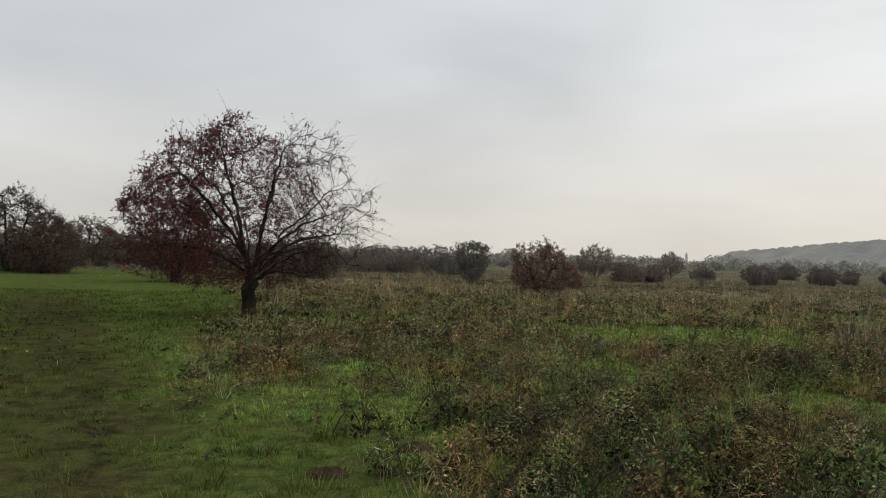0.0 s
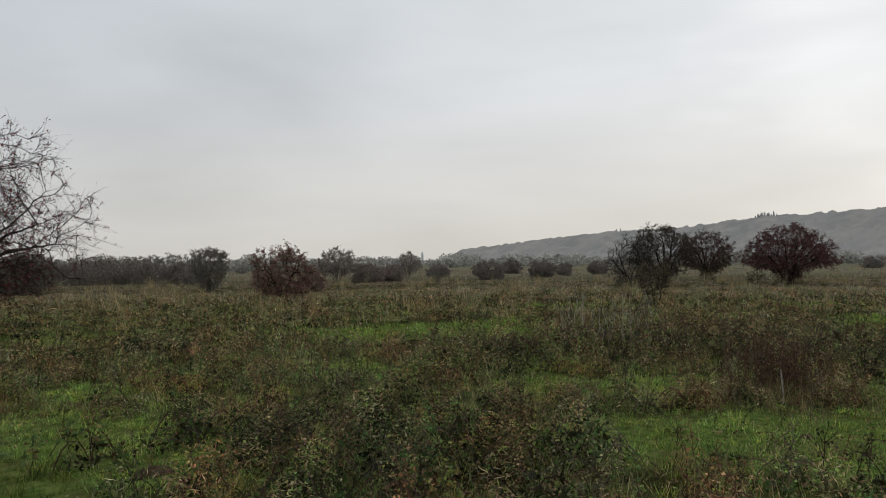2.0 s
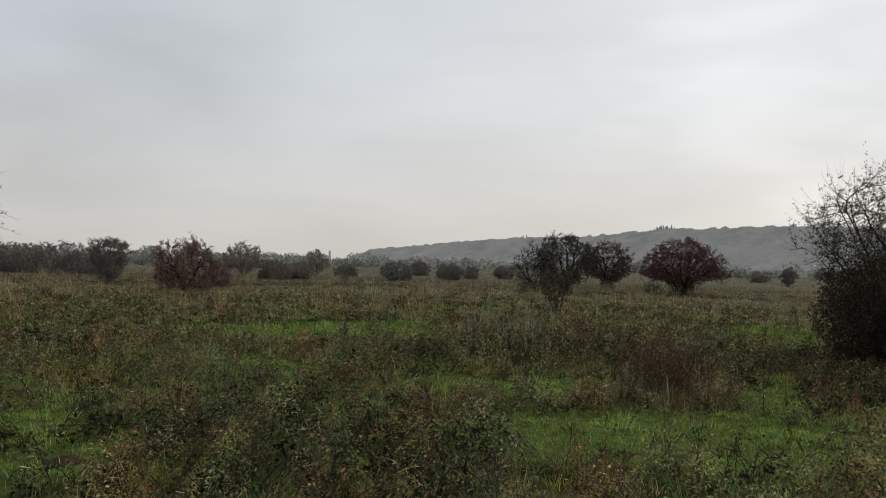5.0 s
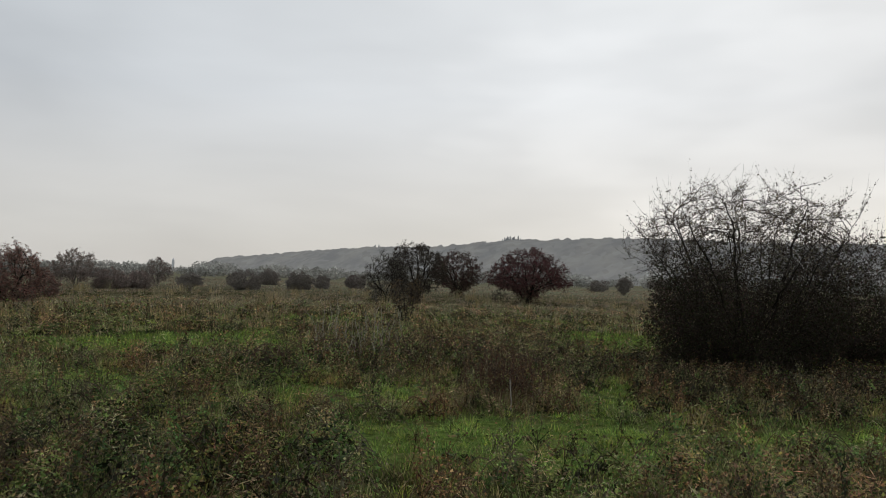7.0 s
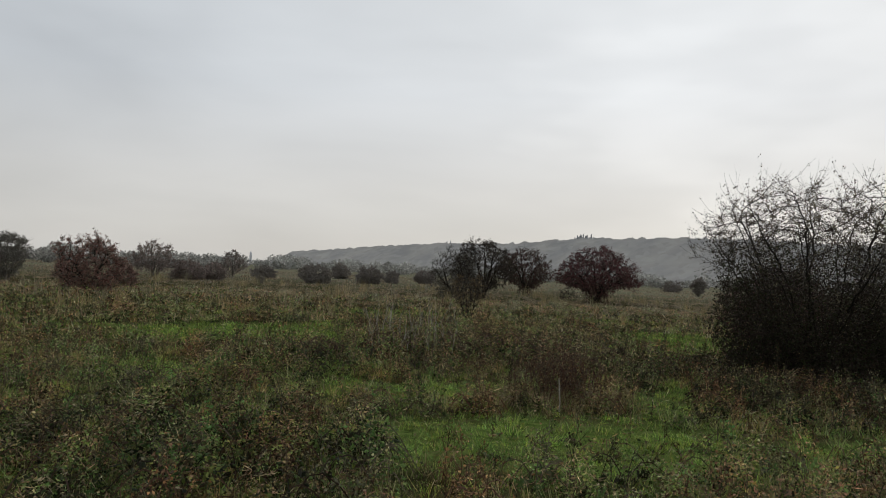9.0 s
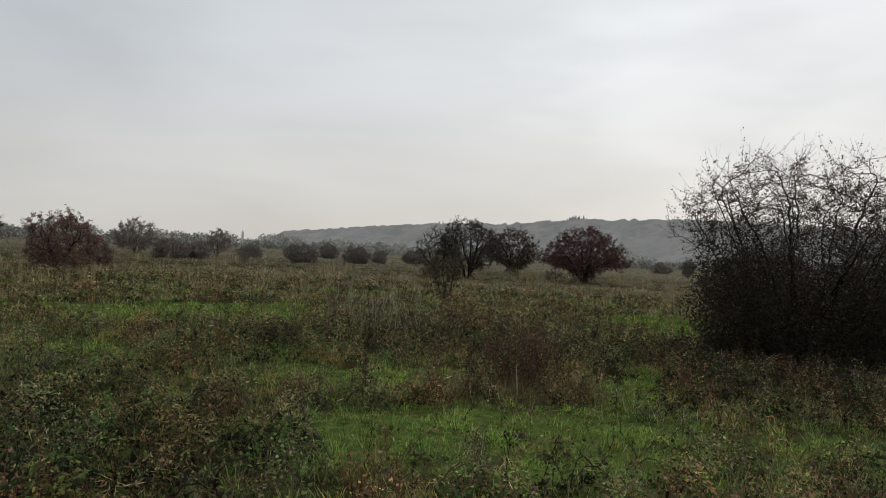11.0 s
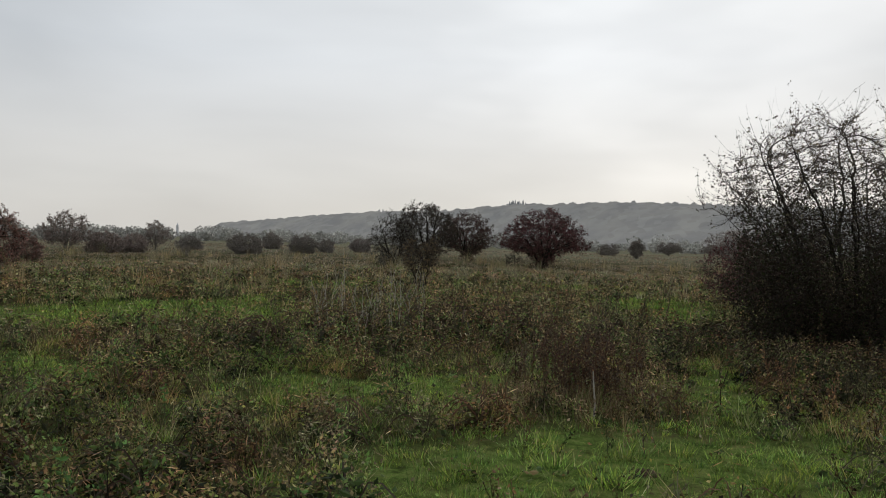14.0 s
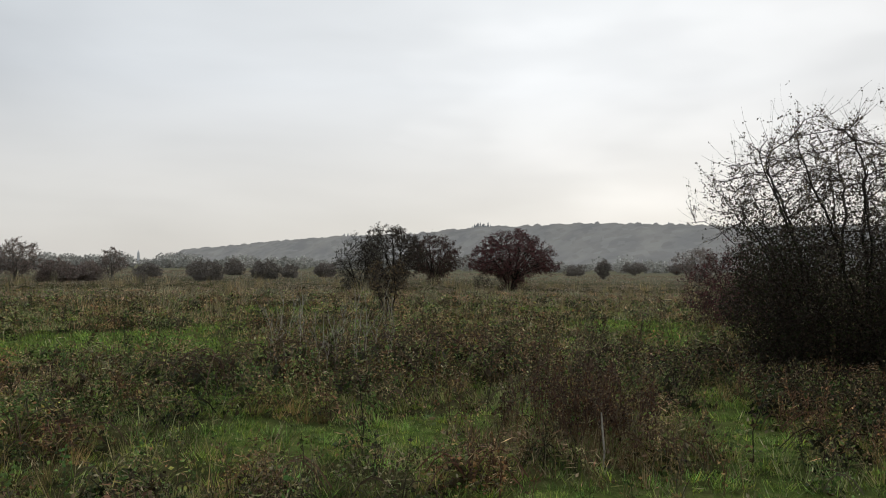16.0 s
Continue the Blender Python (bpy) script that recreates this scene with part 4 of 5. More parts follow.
STRAW = ((4, (0.34, 0.275, 0.165)), (3, (0.26, 0.205, 0.115)), (2, (0.20, 0.185, 0.075)))
TURF_C = ((6, (0.182, 0.275, 0.050)), (4, (0.255, 0.350, 0.074)), (2, (0.350, 0.330, 0.125)), (4, (0.066, 0.118, 0.024)))
TAN_C = ((4, (0.370, 0.305, 0.220)), (3, (0.280, 0.215, 0.152)), (3, (0.175, 0.130, 0.092)), (1, (0.200, 0.210, 0.095)))
ROUGH_C = ((4, (0.165, 0.190, 0.052)), (3, (0.250, 0.220, 0.090)), (4, (0.36, 0.290, 0.155)))
DEAD_C = ((5, (0.168, 0.118, 0.060)), (3, (0.096, 0.062, 0.036)), (3, (0.275, 0.210, 0.108)))
BRAMBLE_C = ((5, (0.088, 0.125, 0.034)), (3, (0.138, 0.165, 0.044)), (3, (0.150, 0.102, 0.048)), (1, (0.18, 0.16, 0.07)), (2, (0.036, 0.044, 0.018)))
NETTLE_C = ((5, (0.078, 0.122, 0.038)), (2, (0.130, 0.165, 0.052)), (1, (0.165, 0.120, 0.054)))
DOCK_C = ((5, (0.118, 0.064, 0.036)), (3, (0.175, 0.098, 0.050)), (3, (0.255, 0.180, 0.096)))
THATCH_C = ((4, (0.190, 0.135, 0.075)), (3, (0.330, 0.260, 0.150)), (3, (0.110, 0.068, 0.042)), (3, (0.160, 0.165, 0.055)))
LITTER_C = ((5, (0.145, 0.102, 0.062)), (2, (0.050, 0.036, 0.023)), (3, (0.180, 0.136, 0.086)), (3, (0.120, 0.122, 0.050)))


def stalk(rng, h, arms, leaves, leaf, colours, stem=(0.075, 0.055, 0.040), r=0.004, spread=35, from_t=0.1, heads=0):
    """A dead or leafy herb: one stem with arms, small leaves along it, and seed heads."""
    k = 6
    P = np.zeros((1, k, 3))
    P[0, :, 2] = np.linspace(0, h, k)
    P[0, 1:, :2] = np.cumsum(rng.normal(size=(k - 1, 2)) * h * 0.035, 0)
    R = r * np.linspace(1, 0.5, k)[None]
    out = []
    v, q = tubes(P, R, 3)
    out.append((v, q, stem))
    A = P
    if arms:
        A, AR = shoots(rng, P, R, arms, 4, spread, h * 0.42, 0.12, 0.10, 0.25, 0.98, 0.8)
        v, q = ribbons(A, np.maximum(AR, 0.0018))
        out.append((v, q, stem))
    if leaves:
        both = rng.uniform(size=leaves) < 0.6 if arms else np.zeros(leaves, bool)
        t = rng.uniform(from_t, 1, leaves)
        p1, _ = at_t(P, np.zeros(leaves, int), t)
        p2, _ = at_t(A, rng.integers(0, len(A), leaves), t)
        p = np.where(both[:, None], p2, p1)
        out.append(leaf_cloud(rng, p + rng.normal(size=p.shape) * leaf * 0.55, leaf, colours))
    if heads:
        p, _ = at_t(A, rng.integers(0, len(A), heads), rng.uniform(0.75, 1, heads))
        out.append(leaf_cloud(rng, p + rng.normal(size=p.shape) * 0.012, 0.026, ((1, (0.060, 0.040, 0.030)), (1, (0.13, 0.10, 0.07)))))
    return joined(out)


# old canes and leaves, darkened by the shade painted into a mound's inside
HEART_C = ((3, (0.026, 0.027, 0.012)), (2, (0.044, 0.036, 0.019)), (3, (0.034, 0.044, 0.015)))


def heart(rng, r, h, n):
    """The dense tangle of old canes and leaves inside a mound, its inner shade put into dark colours."""
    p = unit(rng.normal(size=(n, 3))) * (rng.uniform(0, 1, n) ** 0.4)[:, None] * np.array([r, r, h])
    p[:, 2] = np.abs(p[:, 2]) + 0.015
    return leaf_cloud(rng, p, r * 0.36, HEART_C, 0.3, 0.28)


def bramble(rng, r, h, n, leaf, colours, canes=4):
    """A low mound of arching canes with flat leaves."""
    d = unit(rng.normal(size=(n, 3)))
    p = d * (rng.uniform(0.3, 1, n) ** 0.5)[:, None] * np.array([r, r, h])
    p[:, 2] = np.abs(p[:, 2]) + 0.02
    out = [leaf_cloud(rng, p, leaf, colours, 0.75)]
    s = np.linspace(0, 1, 6)[None, :, None]
    a = rng.uniform(0, 6.28, canes)
    tip = np.stack([np.cos(a) * r * 1.2, np.sin(a) * r * 1.2, 0 * a + 0.05], 1)
    up = np.stack([np.cos(a) * r * 0.4, np.sin(a) * r * 0.4, 0 * a + h * 1.55], 1)
    P = 2 * s * (1 - s) * up[:, None] + s ** 2 * tip[:, None]
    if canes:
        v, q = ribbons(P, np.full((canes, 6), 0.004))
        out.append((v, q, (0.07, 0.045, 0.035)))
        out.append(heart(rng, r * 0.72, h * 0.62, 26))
    return joined(out)


def scatter(name, rng, templates, xy, size, tint, mat, label, category, lean=0.12, sink=0.01):
    """Plants of the templates at many places of the ground, as one mesh of stuff."""
    n = len(xy)
    which = rng.integers(0, len(templates), n)
    a = rng.uniform(0, 6.28, n)
    tilt = rng.normal(size=(n, 2)) * lean
    z = lie(xy[:, 0], xy[:, 1]) - sink
    V, F, C, total = [], [], [], 0
    for kind, (v, f, c) in enumerate(templates):
        i = np.nonzero(which == kind)[0]
        if not len(i):
            continue
        ca, sa = np.cos(a[i])[:, None], np.sin(a[i])[:, None]
        s = size[i][:, None]
        x, y, h = (v[None, :, 0] * ca - v[None, :, 1] * sa) * s, (v[None, :, 0] * sa + v[None, :, 1] * ca) * s, v[None, :, 2] * s
        p = np.stack([x + h * tilt[i, :1] + xy[i, :1], y + h * tilt[i, 1:] + xy[i, 1:], h + z[i][:, None]], -1)
        V.append(p.reshape(-1, 3))
        F.append((f[None] + np.arange(len(i))[:, None, None] * len(v) + total).reshape(-1, 3))
        C.append((c[None] * tint[i][:, None]).reshape(-1, 3))
        total += len(i) * len(v)
    me = mesh_of(name, np.concatenate(V), [np.concatenate(F)], np.concatenate(C))
    return tagged(part(name, me, mat), label, category, kind="stuff")


def fan(rng, r0, r1, per_m2, a0=-40.0, a1=68.0):
    """Places in the part of the meadow between two distances, evenly spread."""
    area = math.radians(a1 - a0) / 2 * (r1 * r1 - r0 * r0)
    n = int(area * per_m2)
    r, a = np.sqrt(rng.uniform(r0 * r0, r1 * r1, n)), np.radians(rng.uniform(a0, a1, n))
    return np.stack([0.6 + r * np.sin(a), 1.0 + r * np.cos(a)], 1)


BUSH_FEET = ((13.35, 11.1, 1.6), (17.4, 11.2, 1.4), (19.4, 17.6, 1.0), (-7.3, 20.75, 0.35))


def keep_clear(xy):
    ok = np.ones(len(xy), bool)
    for x, y, r in BUSH_FEET:
        ok &= np.hypot(xy[:, 0] - x, xy[:, 1] - y) > r
    return xy[ok]


def sow(rng, r0, r1, per_m2, chance, on_lawn=0.02):
    xy = keep_clear(fan(rng, r0, r1, per_m2))
    x, y = xy.T
    return xy[rng.uniform(size=len(xy)) < chance(x, y) * (1 - (1 - on_lawn) * lawn(x, y))]


def shade_of(rng, n, low=0.75, high=1.3, warm=0.12):
    """A slight tint for each plant."""
    return rng.uniform(low, high, (n, 1)) * (1 + warm * rng.uniform(-1, 1, (n, 1)) * np.array([[1.0, 0.2, -0.8]]))


def patches(rng, xy, most=2.0):
    """Tints that stay alike over a patch of a few steps: some patches are pale, some dark, some browner."""
    x, y = xy.T
    light = 0.45 + 1.5 * np.clip(0.5 + 0.75 * wander(x, y, 0.55, 64) + 0.25 * wander(x, y, 2.2, 65), 0, 1)
    light = np.minimum(light, most)
    hue = np.clip(wander(x, y, 0.9, 66), -0.35, 1.2)[:, None] * np.array([[0.34, -0.10, -0.12]]) + np.array([[-0.03, 0.02, -0.08]])
    return (light * rng.uniform(0.75, 1.25, len(xy)))[:, None] * (1 + hue)


def thicket(x, y):
    """The high tangle of brambles and dead stems in the middle of the meadow."""
    u, v = (x - 7.8) * 0.995 - (y - 14.3) * 0.10, (x - 7.8) * 0.10 + (y - 14.3) * 0.995
    return np.clip(1.3 - np.sqrt((u / 4.2) ** 2 + (v / 2.0) ** 2) + 0.22 * wander(x, y, 0.8, 30), 0, 1)


def clumps(x, y):
    """Where the scrub stands in clumps: 0 in the gaps, 1 in their middle."""
    c = 0.46 + 0.6 * wander(x, y, 0.42, 41) + 0.35 * wander(x, y, 1.9, 42)
    return np.clip(c, 0, 1) ** 1.5


def meadow():
    rng = np.random.default_rng(77)
    bare = lambda x, y: np.clip(1.04 - 1.16 * turf(x, y), 0.03, 1)
    lush = lambda x, y: np.clip(0.50 + 0.95 * wander(x, y, 1.3, 21), 0, 1)
    # the mat of small leaves and litter that the scrub is made of, in clumps
    mat_height = lambda x, y: 0.03 + 0.36 * clumps(x, y) + 0.55 * thicket(x, y)
    for r0, r1, per_m2, leaf in ((3.2, 9, 2000, 0.030), (9, 16, 950, 0.036), (16, 28, 210, 0.060), (28, 45, 46, 0.10)):
        for name, share, colours, slim, words in (("herb_layer", lush, BRAMBLE_C, 0.33, "small green and yellow leaves of the low scrub"),
                                            ("litter_layer", lambda x, y: 0.55 - 0.45 * lush(x, y), LITTER_C, 0.30, "brown withered leaves of the low scrub"),
                                            ("thatch_layer", lambda x, y: 0.9 - 0.45 * lush(x, y), THATCH_C, 0.032, "fine brown and straw-coloured stems tangled in the scrub")):
            xy = sow(rng, r0, r1, per_m2 * 0.62, lambda x, y: bare(x, y) * share(x, y) * (0.05 + 0.95 * clumps(x, y)) + 0.008)
            h = mat_height(xy[:, 0], xy[:, 1]) * rng.uniform(0.05, 1, len(xy)) ** 0.7
            v, f, c = leaf_cloud(rng, np.c_[xy, lie(xy[:, 0], xy[:, 1]) + 0.012 + h], leaf * (2.6 if slim < 0.1 else 1.0), colours, 0.35, slim)
            c = c * np.repeat(0.40 + 2.1 * np.clip(0.5 + 0.75 * wander(xy[:, 0], xy[:, 1], 0.34, 61) + 0.3 * wander(xy[:, 0], xy[:, 1], 1.5, 62), 0, 1), 4)[:, None]
            c = c * (1 + np.repeat(np.clip(wander(xy[:, 0], xy[:, 1], 0.8, 63), -0.35, 1.2), 4)[:, None] * np.array([[0.34, -0.12, -0.12]]))
            tagged(part(name, mesh_of(name, v, [f], c), LEAF), words, "scrub", kind="stuff")
    # short turf and rough grass, muddy and bruised on the path
    worn = lambda xy: (1 - 0.52 * lawn(xy[:, 0], xy[:, 1]))[:, None] * (1 - trodden(xy[:, 0], xy[:, 1])[:, None] * np.array([[0.22, 0.40, 0.24]])) * (0.75 + 0.4 * np.clip(0.5 + 0.7 * wander(xy[:, 0], xy[:, 1], 0.5, 73), 0, 1))[:, None]
    T = [blades(rng, 24, 0.13, 1.2, 0.008, TURF_C, 0.09, simple=True) for _ in range(8)]
    xy = sow(rng, 3.2, 14, 78, lambda x, y: (0.55 + 0.45 * turf(x, y)) * (1 - 0.72 * trodden(x, y)), 1.0)
    scatter("turf_grass", rng, T, xy, rng.uniform(0.3, 0.8, len(xy)) * (1 + 0.7 * np.clip(wander(xy[:, 0], xy[:, 1], 0.22, 71), -0.4, 1)), shade_of(rng, len(xy), 0.65, 1.75, 0.25) * worn(xy), BLADE, "short damp green turf grass", "grass")
    T = [blades(rng, 12, 0.10, 1.1, 0.020, TURF_C, 0.14, simple=True) for _ in range(5)]
    xy = sow(rng, 14, 34, 18, lambda x, y: 0.3 * (1 - 0.9 * trodden(x, y)) + 0.7 * turf(x, y) * (1 - 0.85 * trodden(x, y)), 1.0)
    scatter("turf_grass", rng, T, xy, rng.uniform(0.6, 1.3, len(xy)), shade_of(rng, len(xy), 0.75, 1.35, 0.2) * worn(xy), BLADE, "short green turf grass farther out", "grass")
    T = [blades(rng, 20, 0.20, 0.85, 0.007, ROUGH_C, 0.05, simple=True) for _ in range(6)]
    xy = sow(rng, 3.2, 15, 15, lambda x, y: 0.02 + 0.9 * bare(x, y))
    scatter("rough_grass", rng, T, xy, rng.uniform(0.5, 1.4, len(xy)), patches(rng, xy, 1.15), BLADE, "rough olive and straw-coloured grass tussocks", "grass")
    T = [blades(rng, 12, 0.19, 0.8, 0.014, ROUGH_C, 0.10, simple=True) for _ in range(6)]
    xy = sow(rng, 15, 36, 6, lambda x, y: 0.02 + 0.9 * bare(x, y))
    scatter("rough_grass", rng, T, xy, rng.uniform(0.5, 1.3, len(xy)), patches(rng, xy * 0.7, 1.3), BLADE, "rough olive and straw-coloured tussocks farther out", "grass")
    # the same cover beside the path's start
    T = [blades(rng, 18, 0.13, 1.1, 0.009, TURF_C, 0.10, simple=True) for _ in range(5)]
    xy = fan(rng, 0, 6, 42, -180, 180)
    xy = xy[(np.hypot(xy[:, 0] - 0.6, xy[:, 1] - 1) < 3.2) | (xy[:, 1] < 1.5)]
    scatter("turf_grass", rng, T, xy, rng.uniform(0.3, 0.8, len(xy)), shade_of(rng, len(xy), 0.45, 1.2, 0.25) * worn(xy), BLADE, "short damp grass underfoot", "grass")
    T = [bramble(rng, 0.22, 0.16, 40, 0.034, BRAMBLE_C) for _ in range(4)]
    xy = fan(rng, 0, 6, 5, -180, 180)
    xy = xy[((np.hypot(xy[:, 0] - 0.6, xy[:, 1] - 1) < 3.2) | (xy[:, 1] < 1.5)) & (rng.uniform(size=len(xy)) < bare(xy[:, 0], xy[:, 1]) * clumps(xy[:, 0], xy[:, 1]))]
    scatter("low_brambles", rng, T, xy, rng.uniform(0.5, 1.2, len(xy)), patches(rng, xy), LEAF, "low brambles underfoot", "bramble", 0.1)
    # low rosettes and clover in the turf
    T = [bramble(rng, 0.09, 0.04, 16, 0.042, NETTLE_C, 0) for _ in range(5)]
    xy = sow(rng, 2.2, 14, 5, lambda x, y: 0.6 * turf(x, y))
    scatter("turf_rosettes", rng, T, xy, rng.uniform(0.5, 1.6, len(xy)), shade_of(rng, len(xy), 0.45, 1.2), LEAF, "flat green rosettes in the turf", "herbs", 0.05)
    T = [bramble(rng, 0.08, 0.05, 22, 0.034, ((3, (0.040, 0.052, 0.018)), (2, (0.058, 0.046, 0.026)), (2, (0.070, 0.095, 0.028))), 0) for _ in range(5)]
    xy = sow(rng, 3.2, 22, 3.2, lambda x, y: lawn(x, y) * np.clip(0.4 + 0.9 * wander(x, y, 0.7, 85), 0.05, 1), 1.0)
    scatter("turf_weeds", rng, T, xy, rng.uniform(0.5, 1.7, len(xy)), shade_of(rng, len(xy), 0.5, 1.1), LEAF, "small dark weeds and divots in the grazed turf", "herbs", 0.05)
    # leafy brambles and nettles
    T = [bramble(rng, 0.26, 0.24, 76, 0.032, BRAMBLE_C) for _ in range(4)] + [bramble(rng, 0.26, 0.22, 76, 0.030, DEAD_C + BRAMBLE_C[:1]) for _ in range(2)]
    xy = sow(rng, 3.2, 15, 11, lambda x, y: bare(x, y) * np.clip(2.2 * clumps(x, y) - 0.5, 0, 1))
    scatter("low_brambles", rng, T, xy, rng.uniform(0.5, 1.4, len(xy)), patches(rng, xy), LEAF, "low dark green bramble leaves with brown ones", "bramble", 0.1)
    T = [stalk(rng, 0.32, 3, 30, 0.032, NETTLE_C, (0.07, 0.07, 0.035)) for _ in range(5)]
    xy = sow(rng, 3.2, 15, 13, lambda x, y: bare(x, y) * lush(x, y) * clumps(x, y) + 0.03)
    scatter("green_herbs", rng, T, xy, rng.uniform(0.5, 1.25, len(xy)), patches(rng, xy), LEAF, "leafy green nettles and mint among dead stems", "herbs", 0.2)
    # dead brown stalks
    T = [stalk(rng, 0.36, 6, 20, 0.024, DEAD_C, heads=10) for _ in range(6)]
    xy = sow(rng, 3.2, 15, 24, lambda x, y: bare(x, y) * clumps(x, y) * (0.35 + 0.65 * (1 - lush(x, y))) + 0.02)
    scatter("dead_weeds", rng, T, xy, rng.uniform(0.45, 1.3, len(xy)), patches(rng, xy), DRY, "brown dead weed stalks with dry leaves and seed heads", "weeds", 0.25)
    # dark bank of brambles in the foreground, some of its shade put into the leaf tints
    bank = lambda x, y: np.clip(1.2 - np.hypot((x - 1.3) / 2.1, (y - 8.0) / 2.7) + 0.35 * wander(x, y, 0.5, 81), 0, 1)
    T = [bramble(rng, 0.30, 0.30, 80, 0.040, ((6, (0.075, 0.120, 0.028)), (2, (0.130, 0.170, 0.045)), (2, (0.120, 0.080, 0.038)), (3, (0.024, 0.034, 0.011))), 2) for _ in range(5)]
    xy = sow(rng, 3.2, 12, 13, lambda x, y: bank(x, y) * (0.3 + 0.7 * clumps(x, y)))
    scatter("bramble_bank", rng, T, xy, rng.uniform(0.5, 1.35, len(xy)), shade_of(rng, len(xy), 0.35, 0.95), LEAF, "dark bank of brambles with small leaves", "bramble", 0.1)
    # taller dark herbs that stand out of the scrub
    T = [stalk(rng, 0.55, 5, 60, 0.034, NETTLE_C[:1] + DEAD_C[:2], (0.06, 0.05, 0.03), 0.005, 30, 0.05, 6) for _ in range(6)]
    xy = sow(rng, 3.5, 26, 0.9, lambda x, y: bare(x, y) * clumps(x, y) + 0.04)
    scatter("tall_herbs", rng, T, xy, rng.uniform(0.5, 1.3, len(xy)), shade_of(rng, len(xy), 0.35, 0.9), LEAF, "taller dark leafy herbs standing out of the scrub", "herbs", 0.12)
    # bent straw lying over the scrub
    T = [blades(rng, 7, 0.32, 1.0, 0.005, STRAW + DEAD_C[:1], 0.06, simple=True) for _ in range(5)]
    xy = sow(rng, 3.2, 16, 10, lambda x, y: 0.02 + 0.8 * bare(x, y))
    scatter("straw_stems", rng, T, xy, rng.uniform(0.5, 1.3, len(xy)), shade_of(rng, len(xy), 0.6, 1.3), DRY, "bent pale straw stems among the weeds", "grass", 0.3)
    # the same growth farther out, coarser
    T = [bramble(rng, 0.42, 0.24, 42, 0.060, BRAMBLE_C, 2) for _ in range(3)] + [bramble(rng, 0.42, 0.24, 42, 0.055, DEAD_C + BRAMBLE_C[:1], 2) for _ in range(3)]
    xy = sow(rng, 15, 40, 3.2, lambda x, y: bare(x, y) * np.clip(2.2 * clumps(x, y) - 0.5, 0, 1))
    scatter("low_brambles", rng, T, xy, rng.uniform(0.5, 1.3, len(xy)), patches(rng, xy), LEAF, "low dark bramble mounds farther out", "bramble", 0.1)
    T = [stalk(rng, 0.32, 4, 14, 0.045, DEAD_C, r=0.006) for _ in range(5)]
    xy = sow(rng, 15, 38, 6, lambda x, y: bare(x, y) * clumps(x, y) * (0.3 + 0.7 * (1 - lush(x, y))))
    scatter("dead_weeds", rng, T, xy, rng.uniform(0.5, 1.3, len(xy)), patches(rng, xy), DRY, "brown dead weeds farther out", "weeds", 0.2)
    # dry stems that stand thick between the brambles and the far bushes
    T = [blades(rng, 10, 0.27, 0.55, 0.014, TAN_C, 0.16, simple=True) for _ in range(6)]
    xy = sow(rng, 16, 52, 6.0, lambda x, y: bare(x, y) * np.clip(0.1 + 0.9 * wander(x, y, 2.4, 34) + (np.hypot(x, y) - 24) / 16, 0.03, 1))
    scatter("dry_stems", rng, T, xy, rng.uniform(0.4, 1.2, len(xy)), patches(rng, xy * 0.6), DRY, "thick tan dead grass stems among the brambles", "grass", 0.15)
    # tan and brown sward towards the far bushes
    T = [blades(rng, 14, 0.20, 0.8, 0.03, TAN_C, 0.25, simple=True) for _ in range(6)]
    xy = sow(rng, 34, 75, 1.9, lambda x, y: 0.1 + 0.9 * bare(x, y))
    band = np.clip(0.6 + 0.5 * wander(xy[:, 0], xy[:, 1], 6, 9), 0.2, 1.2)
    scatter("tan_sward", rng, T, xy, rng.uniform(0.5, 1.2, len(xy)) * (0.6 + 0.5 * band), shade_of(rng, len(xy), 0.8, 1.3), BLADE, "tan and brown autumn sward between the bushes", "grass")
    T = [blades(rng, 12, 0.28, 0.7, 0.07, TAN_C, 0.6, simple=True) for _ in range(5)]
    xy = sow(rng, 75, 190, 0.4, lambda x, y: 0.6 + 0 * x)
    scatter("tan_sward", rng, T, xy, rng.uniform(0.5, 1.2, len(xy)), shade_of(rng, len(xy), 0.72, 1.12), BLADE, "pale tan sward far out on the plain", "grass")
    # tall pale grass in tufts among the far bushes
    T = [blades(rng, 26, 0.95, 0.35, 0.022, STRAW, 0.22, simple=True) for _ in range(5)]
    xy = sow(rng, 26, 72, 0.42, lambda x, y: bare(x, y) * np.clip(0.2 + 0.9 * wander(x, y, 3.5, 33), 0.05, 1))
    scatter("tall_pale_grass", rng, T, xy, rng.uniform(0.5, 1.2, len(xy)), shade_of(rng, len(xy), 0.8, 1.3), BLADE, "tall pale grass tufts among the far bushes", "grass")
    # the high thicket
    T = [bramble(rng, 0.45, 0.36, 80, 0.042, BRAMBLE_C, 4) for _ in range(5)]
    xy = sow(rng, 8, 24, 4.5, thicket)
    scatter("bramble_thicket", rng, T, xy, rng.uniform(0.7, 1.3, len(xy)) * (0.7 + 0.9 * thicket(xy[:, 0], xy[:, 1])), shade_of(rng, len(xy), 0.8, 1.5), LEAF, "high tangle of brambles in the meadow", "bramble", 0.1)
    T = [stalk(rng, 0.75, 8, 24, 0.032, DEAD_C, r=0.004, heads=10) for _ in range(5)]
    xy = sow(rng, 8, 24, 12, thicket)
    scatter("dead_weeds", rng, T, xy, rng.uniform(0.55, 1.25, len(xy)), shade_of(rng, len(xy), 0.8, 1.6), DRY, "tall dark dead stems in the bramble tangle", "weeds", 0.18)
    # dry grass round the stand of docks
    xy = np.array([6.7, 9.6]) + rng.normal(size=(210, 2)) * np.array([0.5, 0.6])
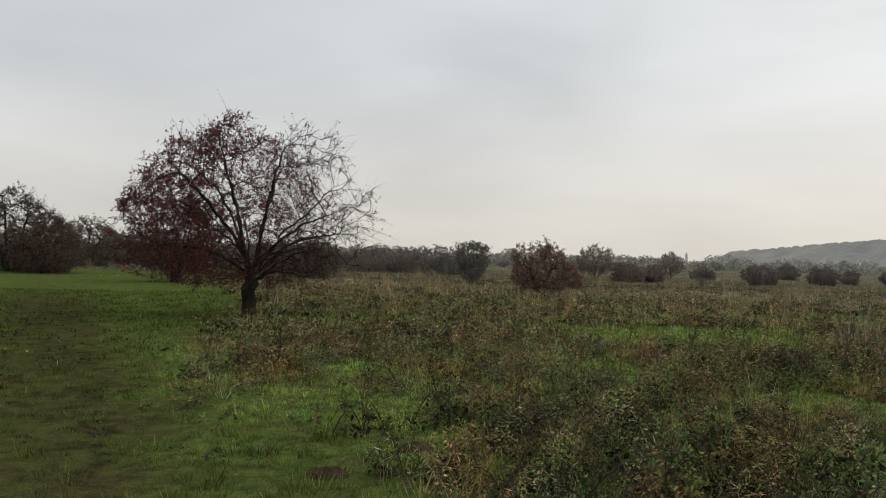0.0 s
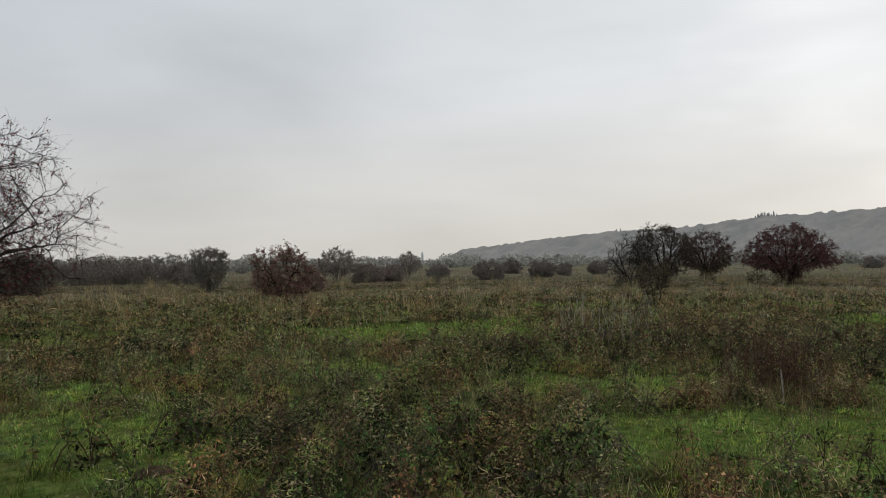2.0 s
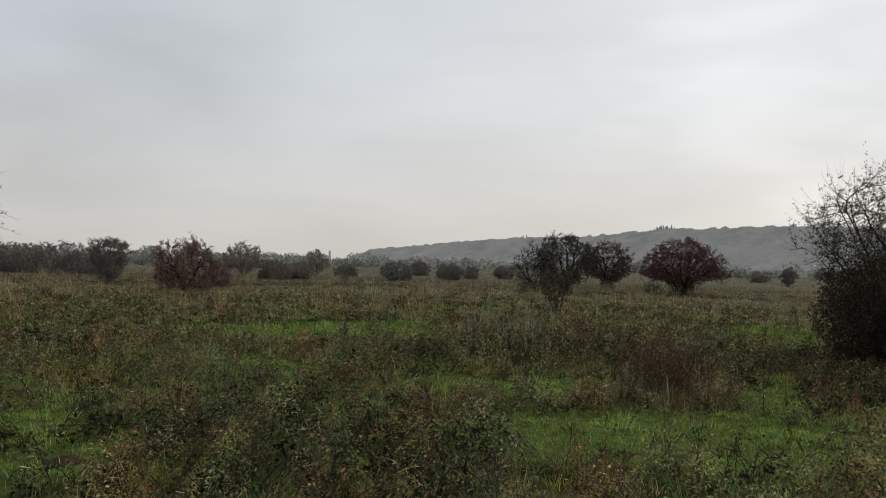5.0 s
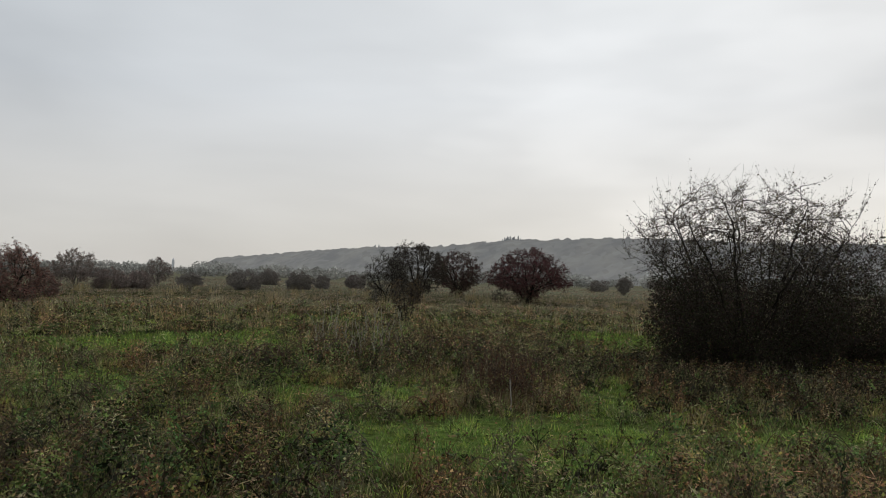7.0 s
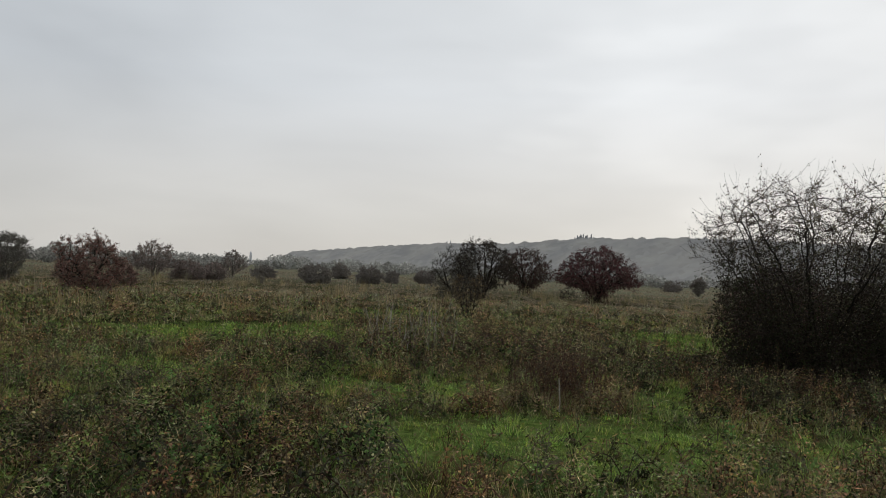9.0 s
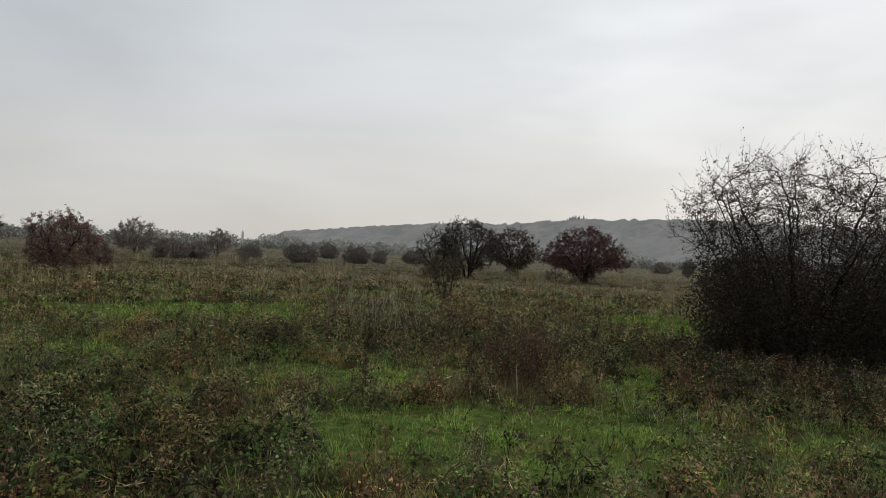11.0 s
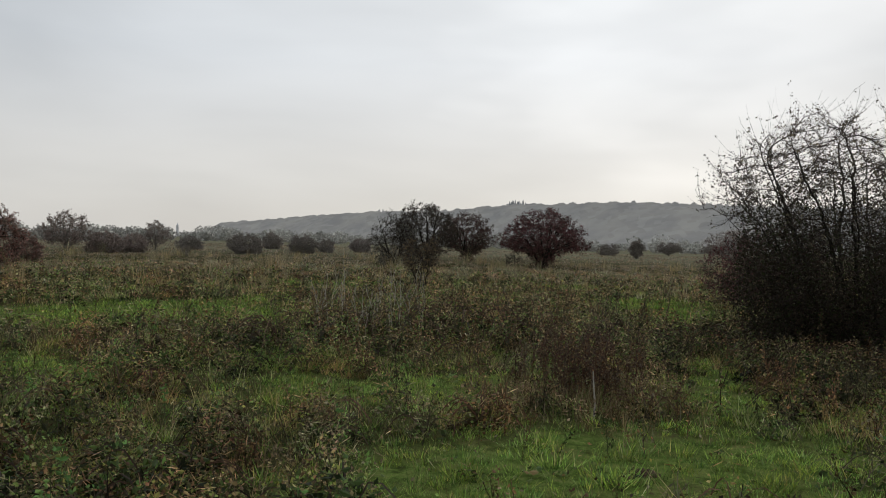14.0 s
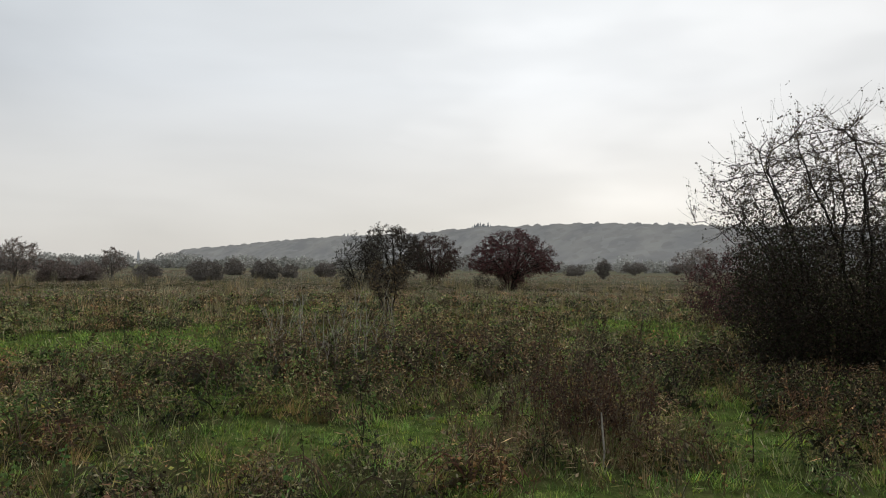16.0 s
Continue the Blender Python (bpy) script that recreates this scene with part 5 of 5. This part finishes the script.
    T = [blades(rng, 22, 0.34, 0.8, 0.006, STRAW + DEAD_C[:1], 0.06, simple=True) for _ in range(5)]
    scatter("dry_grass", rng, T, xy, rng.uniform(0.4, 1.2, len(xy)), shade_of(rng, len(xy), 0.5, 1.0), DRY, "dry straw-coloured grass round the dead docks", "grass", 0.2)
    # fringe of brambles and dead herbs at the feet of the large shrubs
    a, r = rng.uniform(0, 6.28, 380), rng.uniform(0.7, 1.25, 380)
    xy = np.stack([13.35 + np.cos(a) * 2.5 * r, 11.1 + np.sin(a) * 2.5 * r], 1)
    xy = xy[turf(xy[:, 0], xy[:, 1]) < 0.6]
    T = [bramble(rng, 0.4, 0.34, 70, 0.04, BRAMBLE_C + DEAD_C, 3) for _ in range(4)]
    scatter("bramble_fringe", rng, T, xy, rng.uniform(0.5, 1.2, len(xy)), shade_of(rng, len(xy), 0.35, 0.85), LEAF, "dark bramble fringe round a large shrub", "bramble", 0.1)
    # brown brush between the path and the large shrub
    belt = lambda x, y: np.clip(1.25 - np.hypot(((x - 10.1) * 0.80 - (y - 8.7) * 0.60) / 2.6, ((x - 10.1) * 0.60 + (y - 8.7) * 0.80) / 1.6) + 0.25 * wander(x, y, 0.6, 83), 0, 1) * (turf(x, y) < 0.5)
    xy = sow(rng, 5, 18, 9, belt)
    T = [bramble(rng, 0.36, 0.28, 60, 0.036, DEAD_C + BRAMBLE_C[:2] + LITTER_C[:1], 2) for _ in range(4)]
    scatter("bramble_fringe", rng, T, xy, rng.uniform(0.5, 1.2, len(xy)), shade_of(rng, len(xy), 0.4, 1.0), LEAF, "brown tangled brambles before a large shrub", "bramble", 0.1)
    xy = sow(rng, 5, 18, 26, belt)
    T = [stalk(rng, 0.40, 7, 22, 0.024, DEAD_C + LITTER_C[:1], heads=8) for _ in range(5)]
    scatter("dead_weeds", rng, T, xy, rng.uniform(0.5, 1.35, len(xy)), patches(rng, xy), DRY, "brown dead stems before a large shrub", "weeds", 0.3)


meadow()


def herb(name, x, y, made, mat, label, category, group="", turn=0.0, size=1.0):
    """One plant, told apart from the rest, as a thing of its own."""
    v, f, c = made
    ob = part(name, mesh_of(name, v, [f], c), mat)
    ob.location = (x, y, float(lie(np.array(x), np.array(y))) - 0.01)
    ob.rotation_euler.z, ob.scale = turn, (size, size, size)
    return tagged(ob, label, category, group)


def singles():
    rng = np.random.default_rng(99)
    # a stand of rusty dock stalks
    for i in range(80):
        x, y = 6.7 + rng.normal() * 0.30, 9.75 + rng.normal() * 0.42
        herb("dock", x, y, stalk(rng, rng.uniform(0.3, 0.68), 9, 34, 0.024, DOCK_C, (0.085, 0.050, 0.038), 0.004, 24, 0.1, 44), DRY,
             "rusty brown dead dock stalk in a stand", "dock", "stand of docks", rng.uniform(0, 6))
    # pale dead stems standing out of the thicket
    for i in range(22):
        x, y = 6.3 + rng.normal() * 0.42, 14.5 + rng.normal() * 0.5
        herb("dead_umbel", x, y, stalk(rng, rng.uniform(0.75, 1.2), 7, 4, 0.03, STRAW, (0.34, 0.31, 0.26), 0.0065, 28, 0.5, 6), DRY,
             "pale bleached dead umbel stem above the brambles", "umbel", "pale dead umbels", rng.uniform(0, 6))
    # green thistles on the turf
    for x, y, h in ((3.85, 15.24, 0.55), (4.25, 15.5, 0.5), (-1.75, 7.7, 0.34), (-1.5, 7.9, 0.4), (-1.25, 7.8, 0.34), (-0.5, 8.4, 0.3), (2.2, 20.2, 0.5)):
        herb("thistle", x, y, stalk(rng, h, 4, 40, 0.055, NETTLE_C, (0.06, 0.06, 0.035), 0.006, 30, 0.05), LEAF, "upright dark green thistle on the turf", "thistle", "thistles", rng.uniform(0, 6))
    # mole hills and bare heaps of earth
    for x, y, r, h in ((-0.75, 7.5, 0.14, 0.06), (-0.6, 9.4, 0.13, 0.08), (-1.3, 6.5, 0.13, 0.07), (5.35, 7.4, 0.10, 0.035)):
        a, s = np.meshgrid(np.arange(18) * 2 * np.pi / 18, np.linspace(0.02, 1, 7))
        z = h * (1 - s ** 2) + rng.normal(size=a.shape) * h * 0.10 * (s < 0.95) - 0.02 * (s > 0.95)
        rr = r * s * (1 + 0.2 * np.sin(a * 2 + x * 9) + 0.08 * rng.normal(size=a.shape))
        v = np.stack([rr * np.cos(a) * 1.3, rr * np.sin(a), z], -1).reshape(-1, 3)
        i = np.arange(len(v)).reshape(a.shape)
        q = np.stack([i[:-1], np.roll(i, -1, 1)[:-1], np.roll(i, -1, 1)[1:], i[1:]], -1).reshape(-1, 4)
        q = np.concatenate([q])
        ob = part("molehill", mesh_of("molehill", v, [q], None, True), SOIL)
        ob.location = (x, y, float(lie(np.array(x), np.array(y))))
        tagged(ob, "small heap of dark bare earth on the turf", "molehill", "molehills")
    # bleached stick in the docks
    P = np.array([[[0, 0, -0.03], [0.01, 0.0, 0.12], [0.0, 0.01, 0.26], [-0.015, 0.01, 0.42]]])
    v, q = tubes(P, np.array([[0.009, 0.008, 0.008, 0.006]]), 7)
    ob = part("stick", mesh_of("stick", v, [q], None, True), PALE)
    ob.location = (6.23, 9.0, float(lie(np.array(6.23), np.array(9.0))))
    tagged(ob, "pale bleached upright stick among rusty docks", "stick")


singles()
